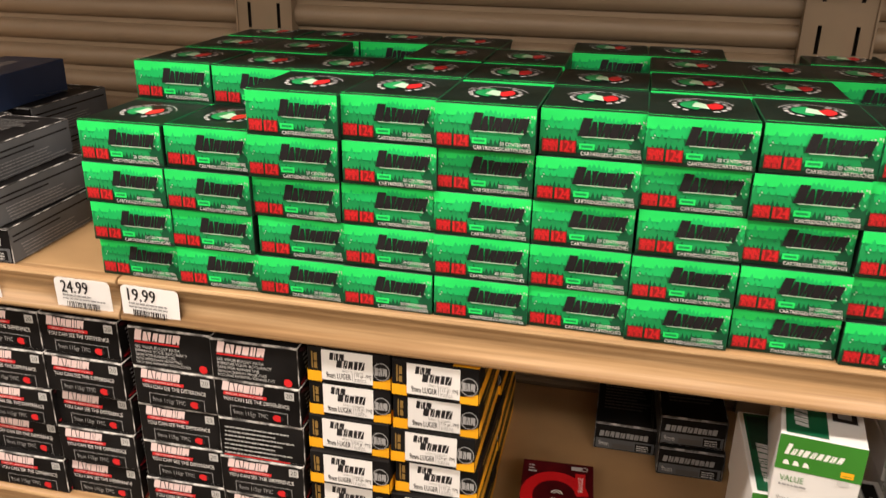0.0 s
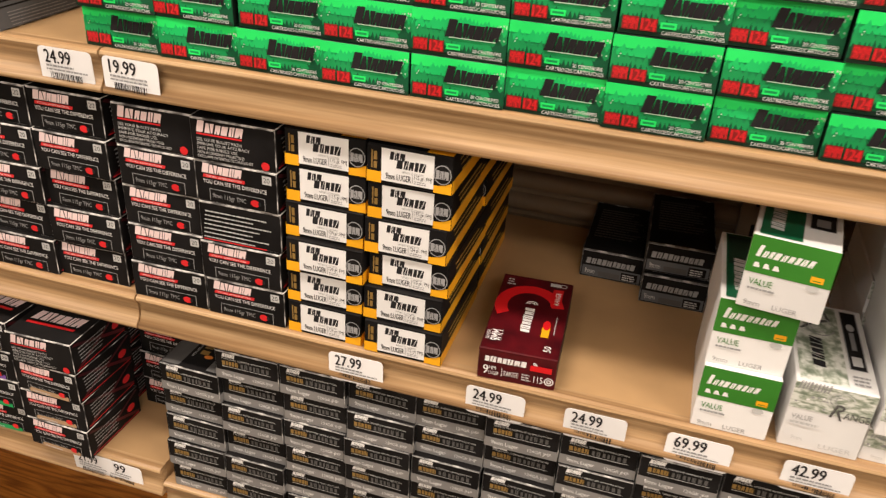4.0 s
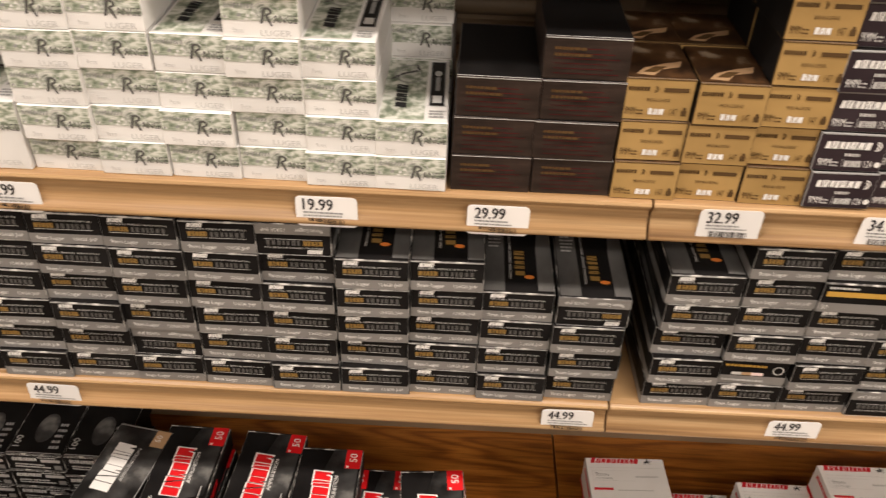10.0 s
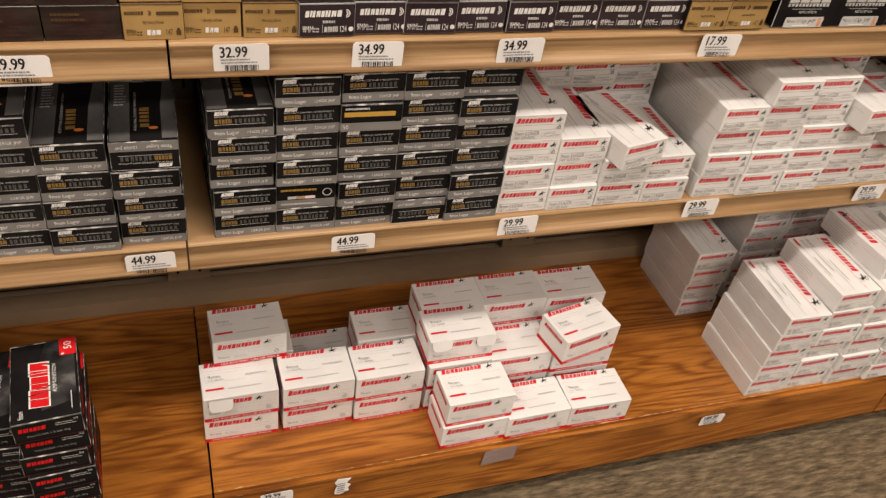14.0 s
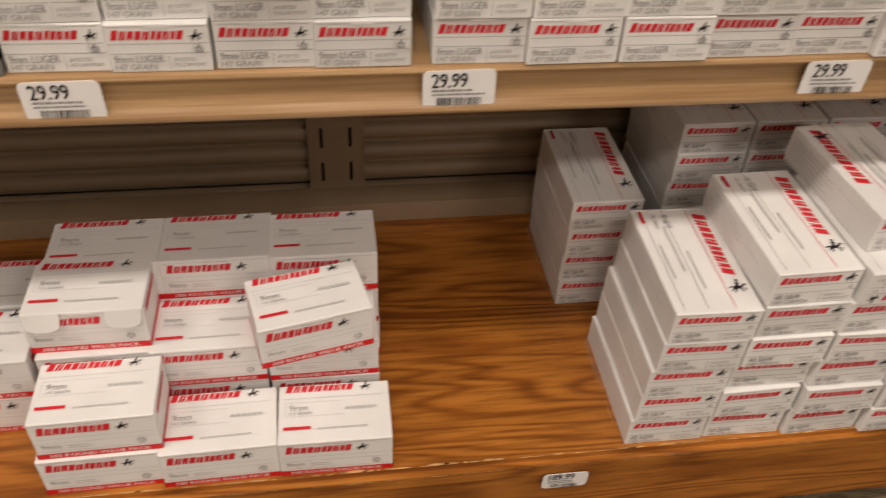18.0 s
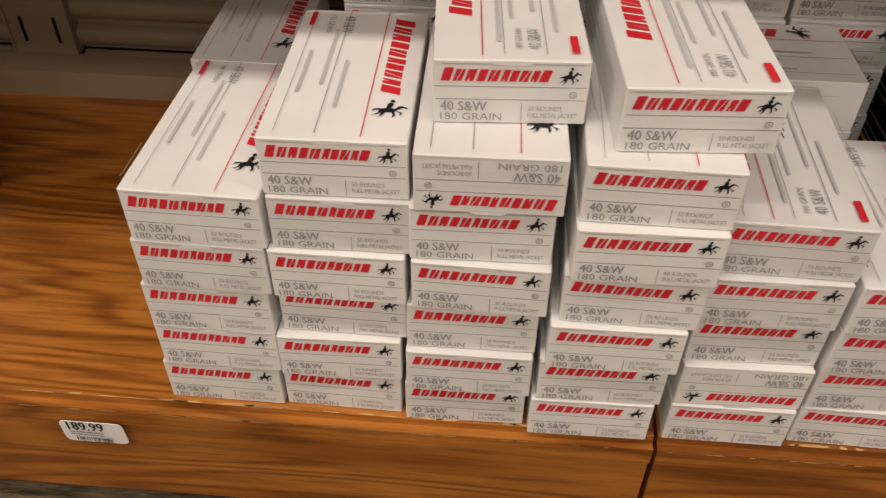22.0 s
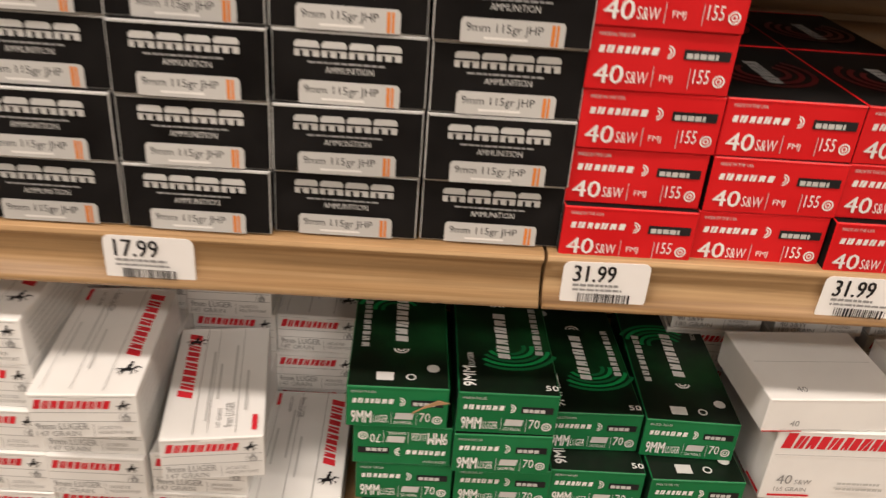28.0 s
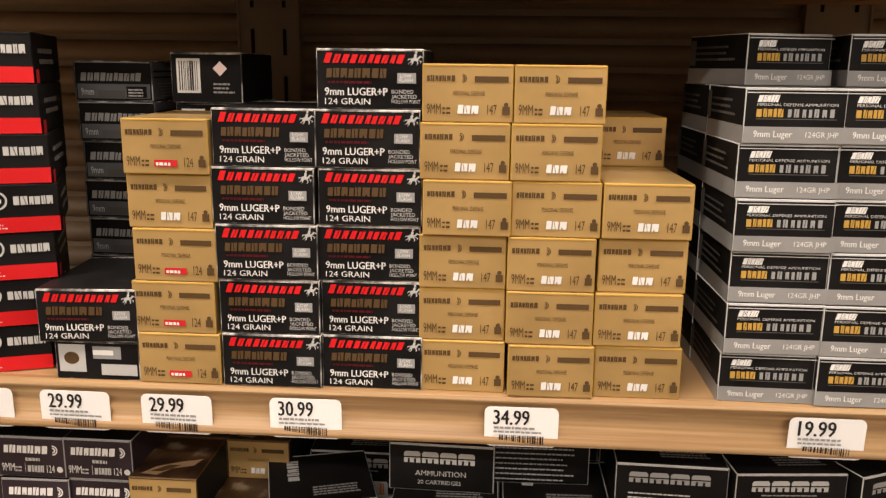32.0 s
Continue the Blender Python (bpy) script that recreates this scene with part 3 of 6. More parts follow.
for a, b in DECKS:
    bm = bmesh.new()
    bm_box(bm, a + 0.0015, -0.09, DECK - 0.022, b - 0.0015, 0.292, DECK)
    bmesh.ops.bevel(bm, geom=[e for e in bm.edges if abs(e.verts[0].co.y + 0.09) < 1e-4 and abs(e.verts[1].co.y + 0.09) < 1e-4 and e.verts[0].co.z > DECK - 0.01 and e.verts[1].co.z > DECK - 0.01], offset=0.0065, segments=2, affect="EDGES")
    bm.normal_update()
    for f in bm.faces:
        if f.normal.y < -0.1 and f.normal.z > 0.1:
            f.material_index = 1
    ob = tagged(new("base_deck", bm_mesh("base_deck", bm, M_OAK, M_WORN)), "oak-stained wooden base deck with a worn front edge", "base deck", "base decks")
    bm = bmesh.new()
    bm_box(bm, a + 0.002, -0.0885, 0.006, b - 0.002, -0.070, DECK - 0.0222)
    part("kick_board", bm_mesh("kick_board", bm, M_OAK), ob, "oak-stained front board")
    # recessed block coloured near-black for the shadow gap under the front board
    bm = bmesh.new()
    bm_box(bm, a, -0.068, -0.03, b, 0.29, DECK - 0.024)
    part("plinth", bm_mesh("plinth", bm, M_SHADE), ob)
    bm = bmesh.new()
    bm_box(bm, a, 0.2925, DECK - 0.02, b, 0.33, DECK + 0.028)
    part("rear_rail", bm_mesh("rear_rail", bm, M_PANEL), ob, "tan metal rear rail")
    bm = bmesh.new()
    rnd = random.Random(int(a * 100))
    x = a + 0.01
    while x < b - 0.03:
        n, w = rnd.randint(5, 7), rnd.uniform(0.002, 0.014)
        d = rnd.uniform(0.0004, 0.0013)
        for top in (True, False):
            ring = []
            for k in range(n):
                u = 2 * math.pi * k / n
                p, q = w * math.cos(u) * rnd.uniform(0.7, 1.1), abs(d * (1 + math.sin(u)) * rnd.uniform(0.6, 1.2))
                ring.append(bm.verts.new((x + p, -0.0836 + q, DECK + 0.0004) if top else (x + p, -0.0904, DECK - 0.0064 - q * 0.6)))
            bm.faces.new(ring if top else ring[::-1])
        x += rnd.uniform(0.004, 0.028)
    chips = part("edge_wear", bm_mesh("edge_wear", bm, M_CHIP), ob, "pale chipped wear along the front edge")
    chips["kind"] = "stuff"


def upright_mesh(height):
    """A slotted standard: two columns of real slots in a flat face, with returned edges."""
    bm = bmesh.new()
    xs = [-0.034, -0.0198, -0.0158, 0.0158, 0.0198, 0.034]
    zs, z = [0.0], 0.012
    while z < height - 0.03:
        zs += [z, z + 0.028]
        z += 0.0508
    zs.append(height)
    grid = [[bm.verts.new((x, 0, zz)) for x in xs] for zz in zs]
    for j in range(len(zs) - 1):
        for i in range(5):
            if i in (1, 3) and j % 2 == 1:
                continue
            bm.faces.new((grid[j][i], grid[j][i + 1], grid[j + 1][i + 1], grid[j + 1][i]))
    for x, s in ((-0.034, 1), (0.034, -1)):
        v = [bm.verts.new(p) for p in ((x, 0, 0), (x, 0.02, 0), (x, 0.02, height), (x, 0, height))]
        bm.faces.new(v if s > 0 else v[::-1])
    return bm_mesh("upright", bm, M_PANEL)


UP = upright_mesh(1.50)
# near-black strip behind the slots, painting the shade inside them
bm = bmesh.new()
bm_box(bm, -0.030, 0.016, 0, 0.030, 0.019, 1.50)
CHANNEL = bm_mesh("channel", bm, M_SHADE)
bm = bmesh.new()
bm_box(bm, -0.0345, -0.002, 0, -0.0322, 0.014, 1.50)
RETURN = bm_mesh("edge_fold", bm, M_PANEL)
for k in range(-4, 9):
    ob = new("upright", UP)
    ob.location = (0.61 * k, 0.33, DECK + 0.028)
    tagged(ob, "tan slotted metal upright of the shelving", "upright", "uprights")
    part("channel", CHANNEL, ob, "near-black strip painting the shade inside the slotted upright")
    part("edge_fold", RETURN, ob)
    part("edge_fold", RETURN, ob).location = (0.0667, 0, 0)


def slat_mesh(length):
    prof = [(0.006, 0.0), (0.0, 0.004), (-0.002, 0.010), (-0.001, 0.017), (0.004, 0.022), (0.009, 0.0235)]
    bm = bmesh.new()
    ends = [[bm.verts.new((x, y, z)) for y, z in prof] for x in (0, length)]
    for i in range(len(prof) - 1):
        bm.faces.new((ends[0][i], ends[0][i + 1], ends[1][i + 1], ends[1][i])).smooth = True
    return bm_mesh("slat", bm, M_PANEL)


SLAT = slat_mesh(0.61 - 0.068)
for k in range(-3, 7):
    bm = bmesh.new()
    bm_box(bm, 0.034, 0.347, 0, 0.576, 0.352, 1.50)
    panel = new("back_panel", bm_mesh("back_panel", bm, M_PANEL))
    panel.location = (0.61 * k, 0, DECK + 0.028)
    tagged(panel, "tan metal louvred back panel", "back panel", "louvred back panels")
    low = 0 if 0 <= k <= 4 else 24
    for j in range(low - (low == 0), 49):
        s = part("slat", SLAT, panel)
        s.location = (0.034, 0.338, 0.004 + j * 0.0302)


# ---- kinds of carton ----
def sheet_pine():
    s = Sheet(74.5, 34)

    def ridge(base, rise, step, spike, mat, seed, x0=0.3, x1=74.0, foot=0.6):
        r = random.Random(seed)
        x, tops = x0, []
        while x < x1:
            h = base + rise * math.sin(x * 0.085 + seed) + r.uniform(-1.6, 1.6)
            tops += [(x, h - spike * 0.5), (min(x + step * 0.5, x1), h + spike * r.uniform(0.3, 1.0))]
            x += step * r.uniform(0.8, 1.25)
        s.poly([(x0, foot), (x1, foot)] + tops[::-1], mat)

    s.rect(0.2, 25.5, 74.3, 34, M_LIME)
    ridge(27.0, 1.6, 3.2, 2.4, M_LEAFGREEN, 4, foot=20)
    ridge(19.0, 2.6, 4.4, 4.0, M_MIDGREEN, 2)
    ridge(10.5, 3.2, 3.4, 4.2, M_PINE, 7)
    s.poly([(45, 0.6), (74.2, 0.6), (74.2, 16), (71, 13), (68, 19), (64, 12), (60, 14), (55, 8), (50, 9)], M_PINE)
    s.poly([(53, 4), (66, 4), (62.5, 9), (64, 9), (60, 17), (56, 9), (57.2, 9)], M_MIDGREEN)
    s.rect(0.3, 0.4, 74.2, 3.6, M_DKGREEN)
    r = random.Random(5)
    for k in range(9):
        x, y = r.uniform(4, 72), r.uniform(17, 25)
        s.rect(x, y, x + 0.9, y + 0.9, M_PALEGREEN)
    for k in range(7):
        x, y = r.uniform(66, 73), r.uniform(15, 28)
        s.rect(x, y, x + r.uniform(0.5, 1.2), y + r.uniform(1.0, 2.6), M_PALEGREEN)
    s.rect(30, 15.2, 66, 16.0, M_PALEGREEN)
    s.word(27, 15.8, 67.6, 26.8, M_INK, 6, 0.45, 1.2, gap=0.06)
    s.rect(2.4, 3.4, 13.6, 12.6, M_REDSHADE).text("9MM", 2.8, 4.2, 7.6, M_RED, 9.8, bold=0.8)
    s.rect(15.0, 3.4, 26.4, 12.2, M_REDSHADE).text("124", 15.4, 4.2, 7.6, M_RED, 9.8, bold=0.8)
    s.rect(28.5, 6.4, 39.5, 10.8, M_LIME).rect(30, 7.8, 38, 9.4, M_MIDGREEN)
    s.text("20 CENTERFIRE", 49, 6.2, 2.5, M_WHITE, 22)
    s.text("CARTRIDGES/CARTOUCHES", 30, 2.2, 2.7, M_WHITE, 42)
    return s


t = Sheet(74.5, 85)
t.ring(37, 42, 24, 24.7, M_LGREY, 20, 160, 14, 1.1)
for k in range(16):
    if k not in (3, 4, 11, 12):
        t.ring(37, 42, 17.5, 20.6, M_GREYINK if k < 8 else M_LGREY, k * 22.5, k * 22.5 + 14, 2, 1.1)
t.ring(37, 42, 0.2, 15.5, M_MIDGREEN, 100, 260, 10).ring(37, 42, 0.2, 15.0, M_RED, -60, 45, 8).poly([(30, 36), (42, 30), (40, 48), (33, 52)], M_PALEGREEN)
t.rect(0.5, 0.3, 74, 1.5, M_LIME).rect(0.5, 83.8, 74, 84.6, M_MIDGREEN)
Kind("pine", "green_cartridge_box", "bright green forest-printed carton of pistol cartridges with red figures", (0.0745, 0.034, 0.085), M_FOREST, M_PINELID, M_PINELID, M_PINE).front(sheet_pine()).top(t)


def amber_mark(s, x, y):
    """A small amber branching mark of plain strokes."""
    for pts, wide in ((((0, 2), (3, 1), (6, 4), (6.5, 8), (4, 11)), 2.2), (((4, 11), (1.5, 14), (0.5, 18)), 1.7), (((4, 11), (6, 15), (5, 20)), 1.5),
                      (((5.5, 14), (8.5, 16), (9.5, 20)), 1.4), (((1.5, 13), (-1, 14), (-2, 17)), 1.3), (((0, 2), (0.5, 5), (3, 6)), 1.4)):
        s.stroke([(x + a, y + b) for a, b in pts], wide, M_YEL)


def sheet_emblem(window=False):
    s = Sheet(70, 36.5)
    amber_mark(s, 8, 8 if window else 7)
    if window:
        s.text("9MM", 22, 21, 7.6, M_LGREY, 15, bold=0.3).text("LUGER", 23, 17.2, 2.6, M_GREYINK, 11).text("147", 21.5, 6.5, 5.0, M_LGREY, 8.5)
        s.word(37, 6.5, 65, 11.8, M_LGREY, 7, 0.1, gap=0.28).stroke([(37, 5.5), (44, 14)], 1.6, M_LGREY).bars(48, 3.6, 64, 5.2, 1, M_GREYINK, 3, 0.6)
        return s
    s.stroke([(21.5, 19), (31, 30.5)], 2.6, M_LGREY).stroke([(22.5, 30), (30, 20)], 1.8, M_LGREY)
    s.word(33, 20.5, 65, 26.2, M_GREYINK, 6, 0.1, gap=0.30).bars(38, 17.4, 62, 19.2, 1, M_GREYINK, 3, 0.5)
    s.text("9MM", 20, 6, 9.0, M_LGREY, 15.5, bold=0.25).rect(37, 6, 38.6, 14.4, M_GREYINK)
    s.text("147", 48, 6.6, 6.0, M_LGREY, 9).bars(58, 6.6, 63, 9.4, 1, M_GREYINK, 4, 0.7)
    return s


t = Sheet(70, 95)
t.text("9MM", 8, 6, 5, M_GREYINK, 20).rect(1, 1, 69, 1.6, M_GREYINK)
Kind("emblem", "black_cartridge_box", "black carton of cartridges with an amber emblem and grey print", (0.0695, 0.0365, 0.095), M_BLACK, M_BLACK, M_BLACK, M_EDGE).front(sheet_emblem()).front(sheet_emblem(True)).top(t)


def sheet_pinklogo(v=0):
    s = Sheet(82, 40)
    if v == 1:
        s.bars(6, 6, 76, 34, 7, M_LGREY, 5, 0.3)
        s.rect(6, 4, 70, 5.2, M_RED)
        return s
    if v == 2:
        s.word(6, 27, 52, 36, M_PINK, 6, 0.3, 1.2)
        s.rect(6, 24.6, 50, 26.2, M_RED, 0.3)
        s.text("SEE YOUR BULLET PATH", 6, 19.0, 2.8, M_LGREY)
        s.text("IMPROVE YOUR ACCURACY", 6, 15.0, 2.8, M_LGREY)
        s.text("SAFE FOR RANGE USE", 6, 11.0, 2.8, M_LGREY)
        s.text("NON-INCENDIARY PROJECTILES", 6, 7.2, 2.6, M_LGREY, 46)
        s.text("EXCLUSIVE PATENTED TECHNOLOGY", 6, 3.4, 2.6, M_LGREY, 54)
        s.disc(72, 5, 4, M_RED)
        return s
    s.word(7, 28.5, 47, 37.0, M_PINK, 6, 0.3, 1.1, gap=0.10)
    s.rect(8, 24.0, 50, 27.4, M_RED, 0.3)
    s.text("VISUAL AMMUNITION", 11, 24.7, 1.9, M_PINK, 36)
    s.text("YOU CAN SEE THE DIFFERENCE", 8, 18.5, 3.9, M_WHITE, 64)
    s.rect(68, 28, 77, 36, M_LGREY)
    s.text("20", 69.2, 29.8, 4.6, M_INK)
    s.ring(46, 7, 0, 0.1, M_GREYINK, n=3)
    s.rect(14, 13.2, 70, 13.8, M_GREYINK).rect(14, 2, 14.6, 13.8, M_GREYINK).rect(69.4, 2, 70, 13.8, M_GREYINK)
    s.text("9mm 115gr TMC", 17, 5.5, 4.4, M_GREYINK, 34)
    if v > 2:
        s.poly([(16, 0.6), (68, 0.6), (68, 5), (66, 6.6), (18, 6.6), (16, 5)], (M_TAN, M_VIOLET, M_MIDGREEN)[v - 3])
        s.bars(20, 2, 50, 5, 1, M_LGREY, 4, 0.4)
    s.disc(60, 7.4, 4.6, M_RED, 3.4).disc(64.4, 7.4, 1.5, M_INK, 2.2)
    return s


t = Sheet(82, 92)
t.word(10, 30, 72, 46, M_PINK, 6, 0.3).rect(10, 22, 70, 26, M_RED).bars(14, 60, 68, 78, 4, M_GREYINK, 8)
l = Sheet(92, 40)
l.poly([(2, 4), (6, 2), (90, 36), (86, 38)], M_WINE).poly([(2, 36), (6, 38), (90, 6), (86, 3)], M_WINE).rect(4, 3, 88, 4, M_RED).bars(10, 12, 60, 32, 5, M_GREYINK, 6, 0.35).disc(72, 22, 7, M_RED, 5)
Kind("pinklogo", "pink_logo_cartridge_box", "black carton of cartridges with a pink and red logo band", (0.082, 0.040, 0.092), M_BLACK, M_BLACK, M_BLACK, M_EDGE).front(sheet_pinklogo()).front(sheet_pinklogo(1)).front(sheet_pinklogo(2)).front(sheet_pinklogo(3)).front(sheet_pinklogo(4)).front(sheet_pinklogo(5)).top(t).flank(l, l)


def sheet_amber(grain="115 gr. FMJ", sub=True):
    s = Sheet(74, 34)
    s.rect(0, 0.4, 13, 10.5, M_YEL).poly([(58.5, 0.4), (74, 0.4), (74, 11), (69, 8.6), (63, 7.2), (58.5, 7.0)], M_YEL)
    s.rect(4, 13, 5.2, 29, M_OLDGOLD).rect(6.2, 13, 9.0, 19, M_OLDGOLD).rect(6.2, 20.5, 9.0, 28, M_OLDGOLD)
    s.rect(13, 3, 58.5, 32, M_WHITE)
    s.word(20, 22.8, 34, 30, M_INK, 3, 0.2)
    s.word(26, 16.0, 52, 24.0, M_INK, 5, 0.2)
    if sub:
        s.text("when it counts", 31, 12.4, 2.9, M_GREYINK, 19)
    s.text("9mm LUGER", 17, 5.5, 5.4, M_INK, 22, bold=0.2)
    s.rect(40.2, 5, 40.7, 13, M_GREYINK)
    s.text(grain, 42, 9.2, 3.4, M_INK, 15)
    s.bars(42, 5, 55, 8.2, 2, M_GREYINK, 7, 0.5)
    s.disc(66.2, 17.5, 7.6, M_GREYINK, 8.6).disc(66.2, 17.5, 6.8, M_BLACK, 7.8).word(60.5, 13.6, 71.9, 21.4, M_GREYINK, 3, 0.0, gap=0.14)
    return s


l = Sheet(130, 34)
l.poly([(0, 0), (130, 0), (130, 12), (0, 12)], M_YEL).bars(20, 16, 110, 28, 3, M_GOLDINK, 9, 0.5)
t = Sheet(74, 130)
t.rect(52, 0, 74, 130, M_YEL).bars(12, 20, 44, 120, 14, M_GREYINK, 10, 0.4)
Kind("amber", "amber_cartridge_box", "black and amber carton of cartridges with a white front label", (0.074, 0.034, 0.130), M_BLACK, M_BLACK, M_BLACK, M_BLACK).front(sheet_amber()).front(sheet_amber("124 gr. FMJ", True)).top(t).flank(l, l)

# wine-red carton lying alone
s = Sheet(70, 33)
s.word(6, 19.5, 44, 25.5, M_WHITE, 7, 0.1)
s.ring(49, 22.5, 1.6, 2.6, M_WHITE, -90, 90, 6).ring(49, 22.5, 3.2, 4.2, M_WHITE, -90, 90, 6)
s.text("9", 5, 6, 9.5, M_WHITE, 4.5, bold=0.4).text("MM", 10.5, 11, 4.2, M_WHITE, 6).text("LUGER", 10.5, 6, 3.6, M_WHITE, 9)
s.rect(22, 5.5, 22.5, 15, M_WHITE).text("RANGE", 24, 7, 5.4, M_WHITE, 13)
s.bars(40, 6, 49, 14, 3, M_LGREY, 4, 0.5)
s.text("115", 51, 6, 7.0, M_WHITE, 8)
s.rect(47, 18, 66, 24, M_SCARLET).ring(64.5, 9.5, 3.2, 4.2, M_WHITE).ring(64.5, 9.5, 1.2, 2.2, M_WHITE)
t = Sheet(70, 133)
t.ring(33, 78, 21, 33, M_SCARLET, 8, 215, 22, 1.15).ring(33, 78, 11, 15, M_WINE, 0, 220, 20, 1.2)
t.text("9MM", 16, 13, 9.5, M_WHITE, 17, "up", 0.5).text("LUGER", 5.5, 14, 3.0, M_WHITE, 14, "up")
t.word(30, 34, 39, 76, M_WHITE, 7, 0.1, turn="up").ring(35, 82, 2.0, 3.4, M_WHITE, 0, 180, 7).ring(35, 82, 4.4, 5.8, M_WHITE, 0, 180, 7)
t.rect(52, 84, 62, 116, M_SCARLET).text("RANGE", 60, 88, 5.0, M_WHITE, 22, "up")
t.rect(50, 30, 57, 50, M_YEL).disc(53.5, 50, 3.5, M_SCARLET, 8).rect(61, 36, 61.6, 68, M_LGREY)
t.text("50", 62, 8, 6.5, M_WHITE, 9, "up").bars(6, 112, 14, 126, 3, M_LGREY, 4).rect(48, 120, 58, 126, M_LGREY).ring(61, 123, 2.4, 3.4, M_LGREY)
Kind("wine", "wine_red_cartridge_box", "wine-red carton of fifty cartridges lying alone on the shelf board", (0.070, 0.033, 0.133), M_WINE, M_WINE, M_BLACK, M_WINE).front(s).top(t)

# small dark carton
s = Sheet(67, 31)
s.word(5, 17, 58, 24, M_GREYINK, 10, 0.2)
s.rect(2, 2, 65, 14.5, M_SLATE).text("9mm", 5, 5, 6.0, M_LGREY, 11).rect(20, 3, 43, 9, M_DULL).rect(44.5, 3, 62, 12.5, M_BLACK).bars(46, 4, 60, 11.5, 3, M_LGREY, 5, 0.5).rect(1, 32.4, 66, 33, M_GREYINK)
l = Sheet(125, 31)
l.rect(0, 1, 125, 33, M_SLATE).rect(3, 24.5, 121, 26.2, M_BLACK).rect(3, 19.5, 70, 21.0, M_BLACK).bars(12, 4, 112, 17, 5, M_GREYINK, 3, 0.3)
Kind("slate", "slate_cartridge_box", "slate-black carton of cartridges with dull silver print", (0.067, 0.034, 0.125), M_BLACK, M_BLACK, M_BLACK, M_EDGE).front(s).top(Sheet(67, 125).bars(8, 20, 58, 110, 12, M_DULL, 12, 0.4)).flank(l, l)

Kind("navylid", "navy_cartridge_box", "navy blue carton of cartridges", (0.072, 0.036, 0.12), M_NAVY, M_NAVY, M_NAVY, M_NAVY).front(Sheet(72, 36).word(8, 18, 60, 26, M_LGREY, 8, 0.1)).top(Sheet(72, 120).word(26, 20, 40, 90, M_GREYINK, 8, 0.1, turn="up"))

# green and white tall carton
s = Sheet(61, 62)
s.rect(0, 31, 61, 62, M_BOXGREEN)
s.word(5, 45, 46, 51, M_WHITE, 9, 0.5, 1.6, gap=0.3)
for k in range(3):
    s.poly([(5 + k * 7, 36), (10 + k * 7, 36), (8.5 + k * 7, 40), (6 + k * 7, 40)], M_WHITE)
s.rect(46, 34, 55, 39, M_YEL).rect(47.5, 35.2, 53.5, 36.0, M_BOXGREEN).disc(49, 28.5, 4.6, M_LGREY, 2.8)
s.text("VALUE", 5, 21, 5.5, M_BOXGREEN, 17).bars(5, 17.0, 32, 20, 1, M_GREYINK, 4, 0.6)
s.text("9mm", 5, 3.5, 4.2, M_GREYINK).text("LUGER", 26, 3.5, 4.2, M_GREYINK)
t = Sheet(61, 120)
t.rect(4, 3, 34, 117, M_PINE).rect(6, 60, 32, 112, M_DKGREEN).rect(37, 30, 57, 112, M_LGREY).rect(38, 31, 56, 111, M_BLACK).word(10, 14, 20, 70, M_LGREY, 8, 0.3, turn="up").rect(42, 36, 52, 50, M_GREYINK)
Kind("tallgreen", "green_white_cartridge_box", "green and white bulk carton of cartridges", (0.061, 0.062, 0.120), M_WHITE, M_WHITE, M_WHITE, M_WHITE).front(s).top(t).flank(Sheet(120, 62), Sheet(120, 62).text("200", 4, 5, 9, M_GREYINK, 24))

# white carton with a leaf print and a large dark initial
def sheet_leaf(w, h):
    s = Sheet(w, h)
    foot = h * (0.44 if h < 50 else 0.60)
    s.rect(0.3, foot, w - 0.3, h * 0.985, M_CAMO)
    x, u, y = w * 0.50, 0.062 * w / 4.2, foot - 2.0
    for k, (a, b) in enumerate(((5.0, 60), (7.0, 20), (9.0, 100), (11.5, 10))):
        s.ring(x + 6 * u, foot + h * 0.22, (a - 0.8) * u, a * u, M_LGREY if k % 2 else M_GREYINK, b, b + 235, 14, 0.8)
    s.poly([(x, y), (x + 2.4 * u, y), (x + 6.0 * u, y + 14 * u), (x + 3.6 * u, y + 14 * u)], M_DULL)
    s.ring(x + 7 * u, y + 11 * u, 2.0 * u, 4.2 * u, M_DULL, -110, 130, 10, 0.85)
    s.poly([(x + 4.6 * u, y + 7.6 * u), (x + 7.2 * u, y + 7.6 * u), (x + 11.2 * u, y - 2 * u), (x + 9.2 * u, y - 2 * u)], M_DULL)
    s.text("ANGE", x + 11.6 * u, y + 1.0 * u, 7.2 * u, M_DULL, w * 0.985 - x - 11.6 * u)
    s.word(w * 0.05, foot + h * 0.30, w * 0.44, foot + h * 0.42, M_GREYINK, 9, 0.4, gap=0.5)
    r = random.Random(int(h))
    for k in range(8):
        a, b = r.uniform(0.04, 0.44) * w, foot + r.uniform(0.02, 0.22) * h
        s.disc(a, b, r.uniform(0.8, 2.0), r.choice((M_WHITE, M_GREYINK)), r.uniform(0.6, 1.4), 7)
    if h > 50:
        s.text("VALUE", w * 0.07, h * 0.45, h * 0.075, M_GREYINK, w * 0.26).bars(w * 0.07, h * 0.38, w * 0.52, h * 0.43, 1, M_LGREY, 3, 0.7)
    s.text("9mm", w * 0.14, h * 0.14, h * 0.12 if h < 50 else 4.0, M_LGREY, w * 0.14)
    s.text("LUGER", w * 0.50, h * 0.08, h * 0.15 if h < 50 else 4.6, M_LGREY, w * 0.40)
    return s


t = Sheet(62, 128)
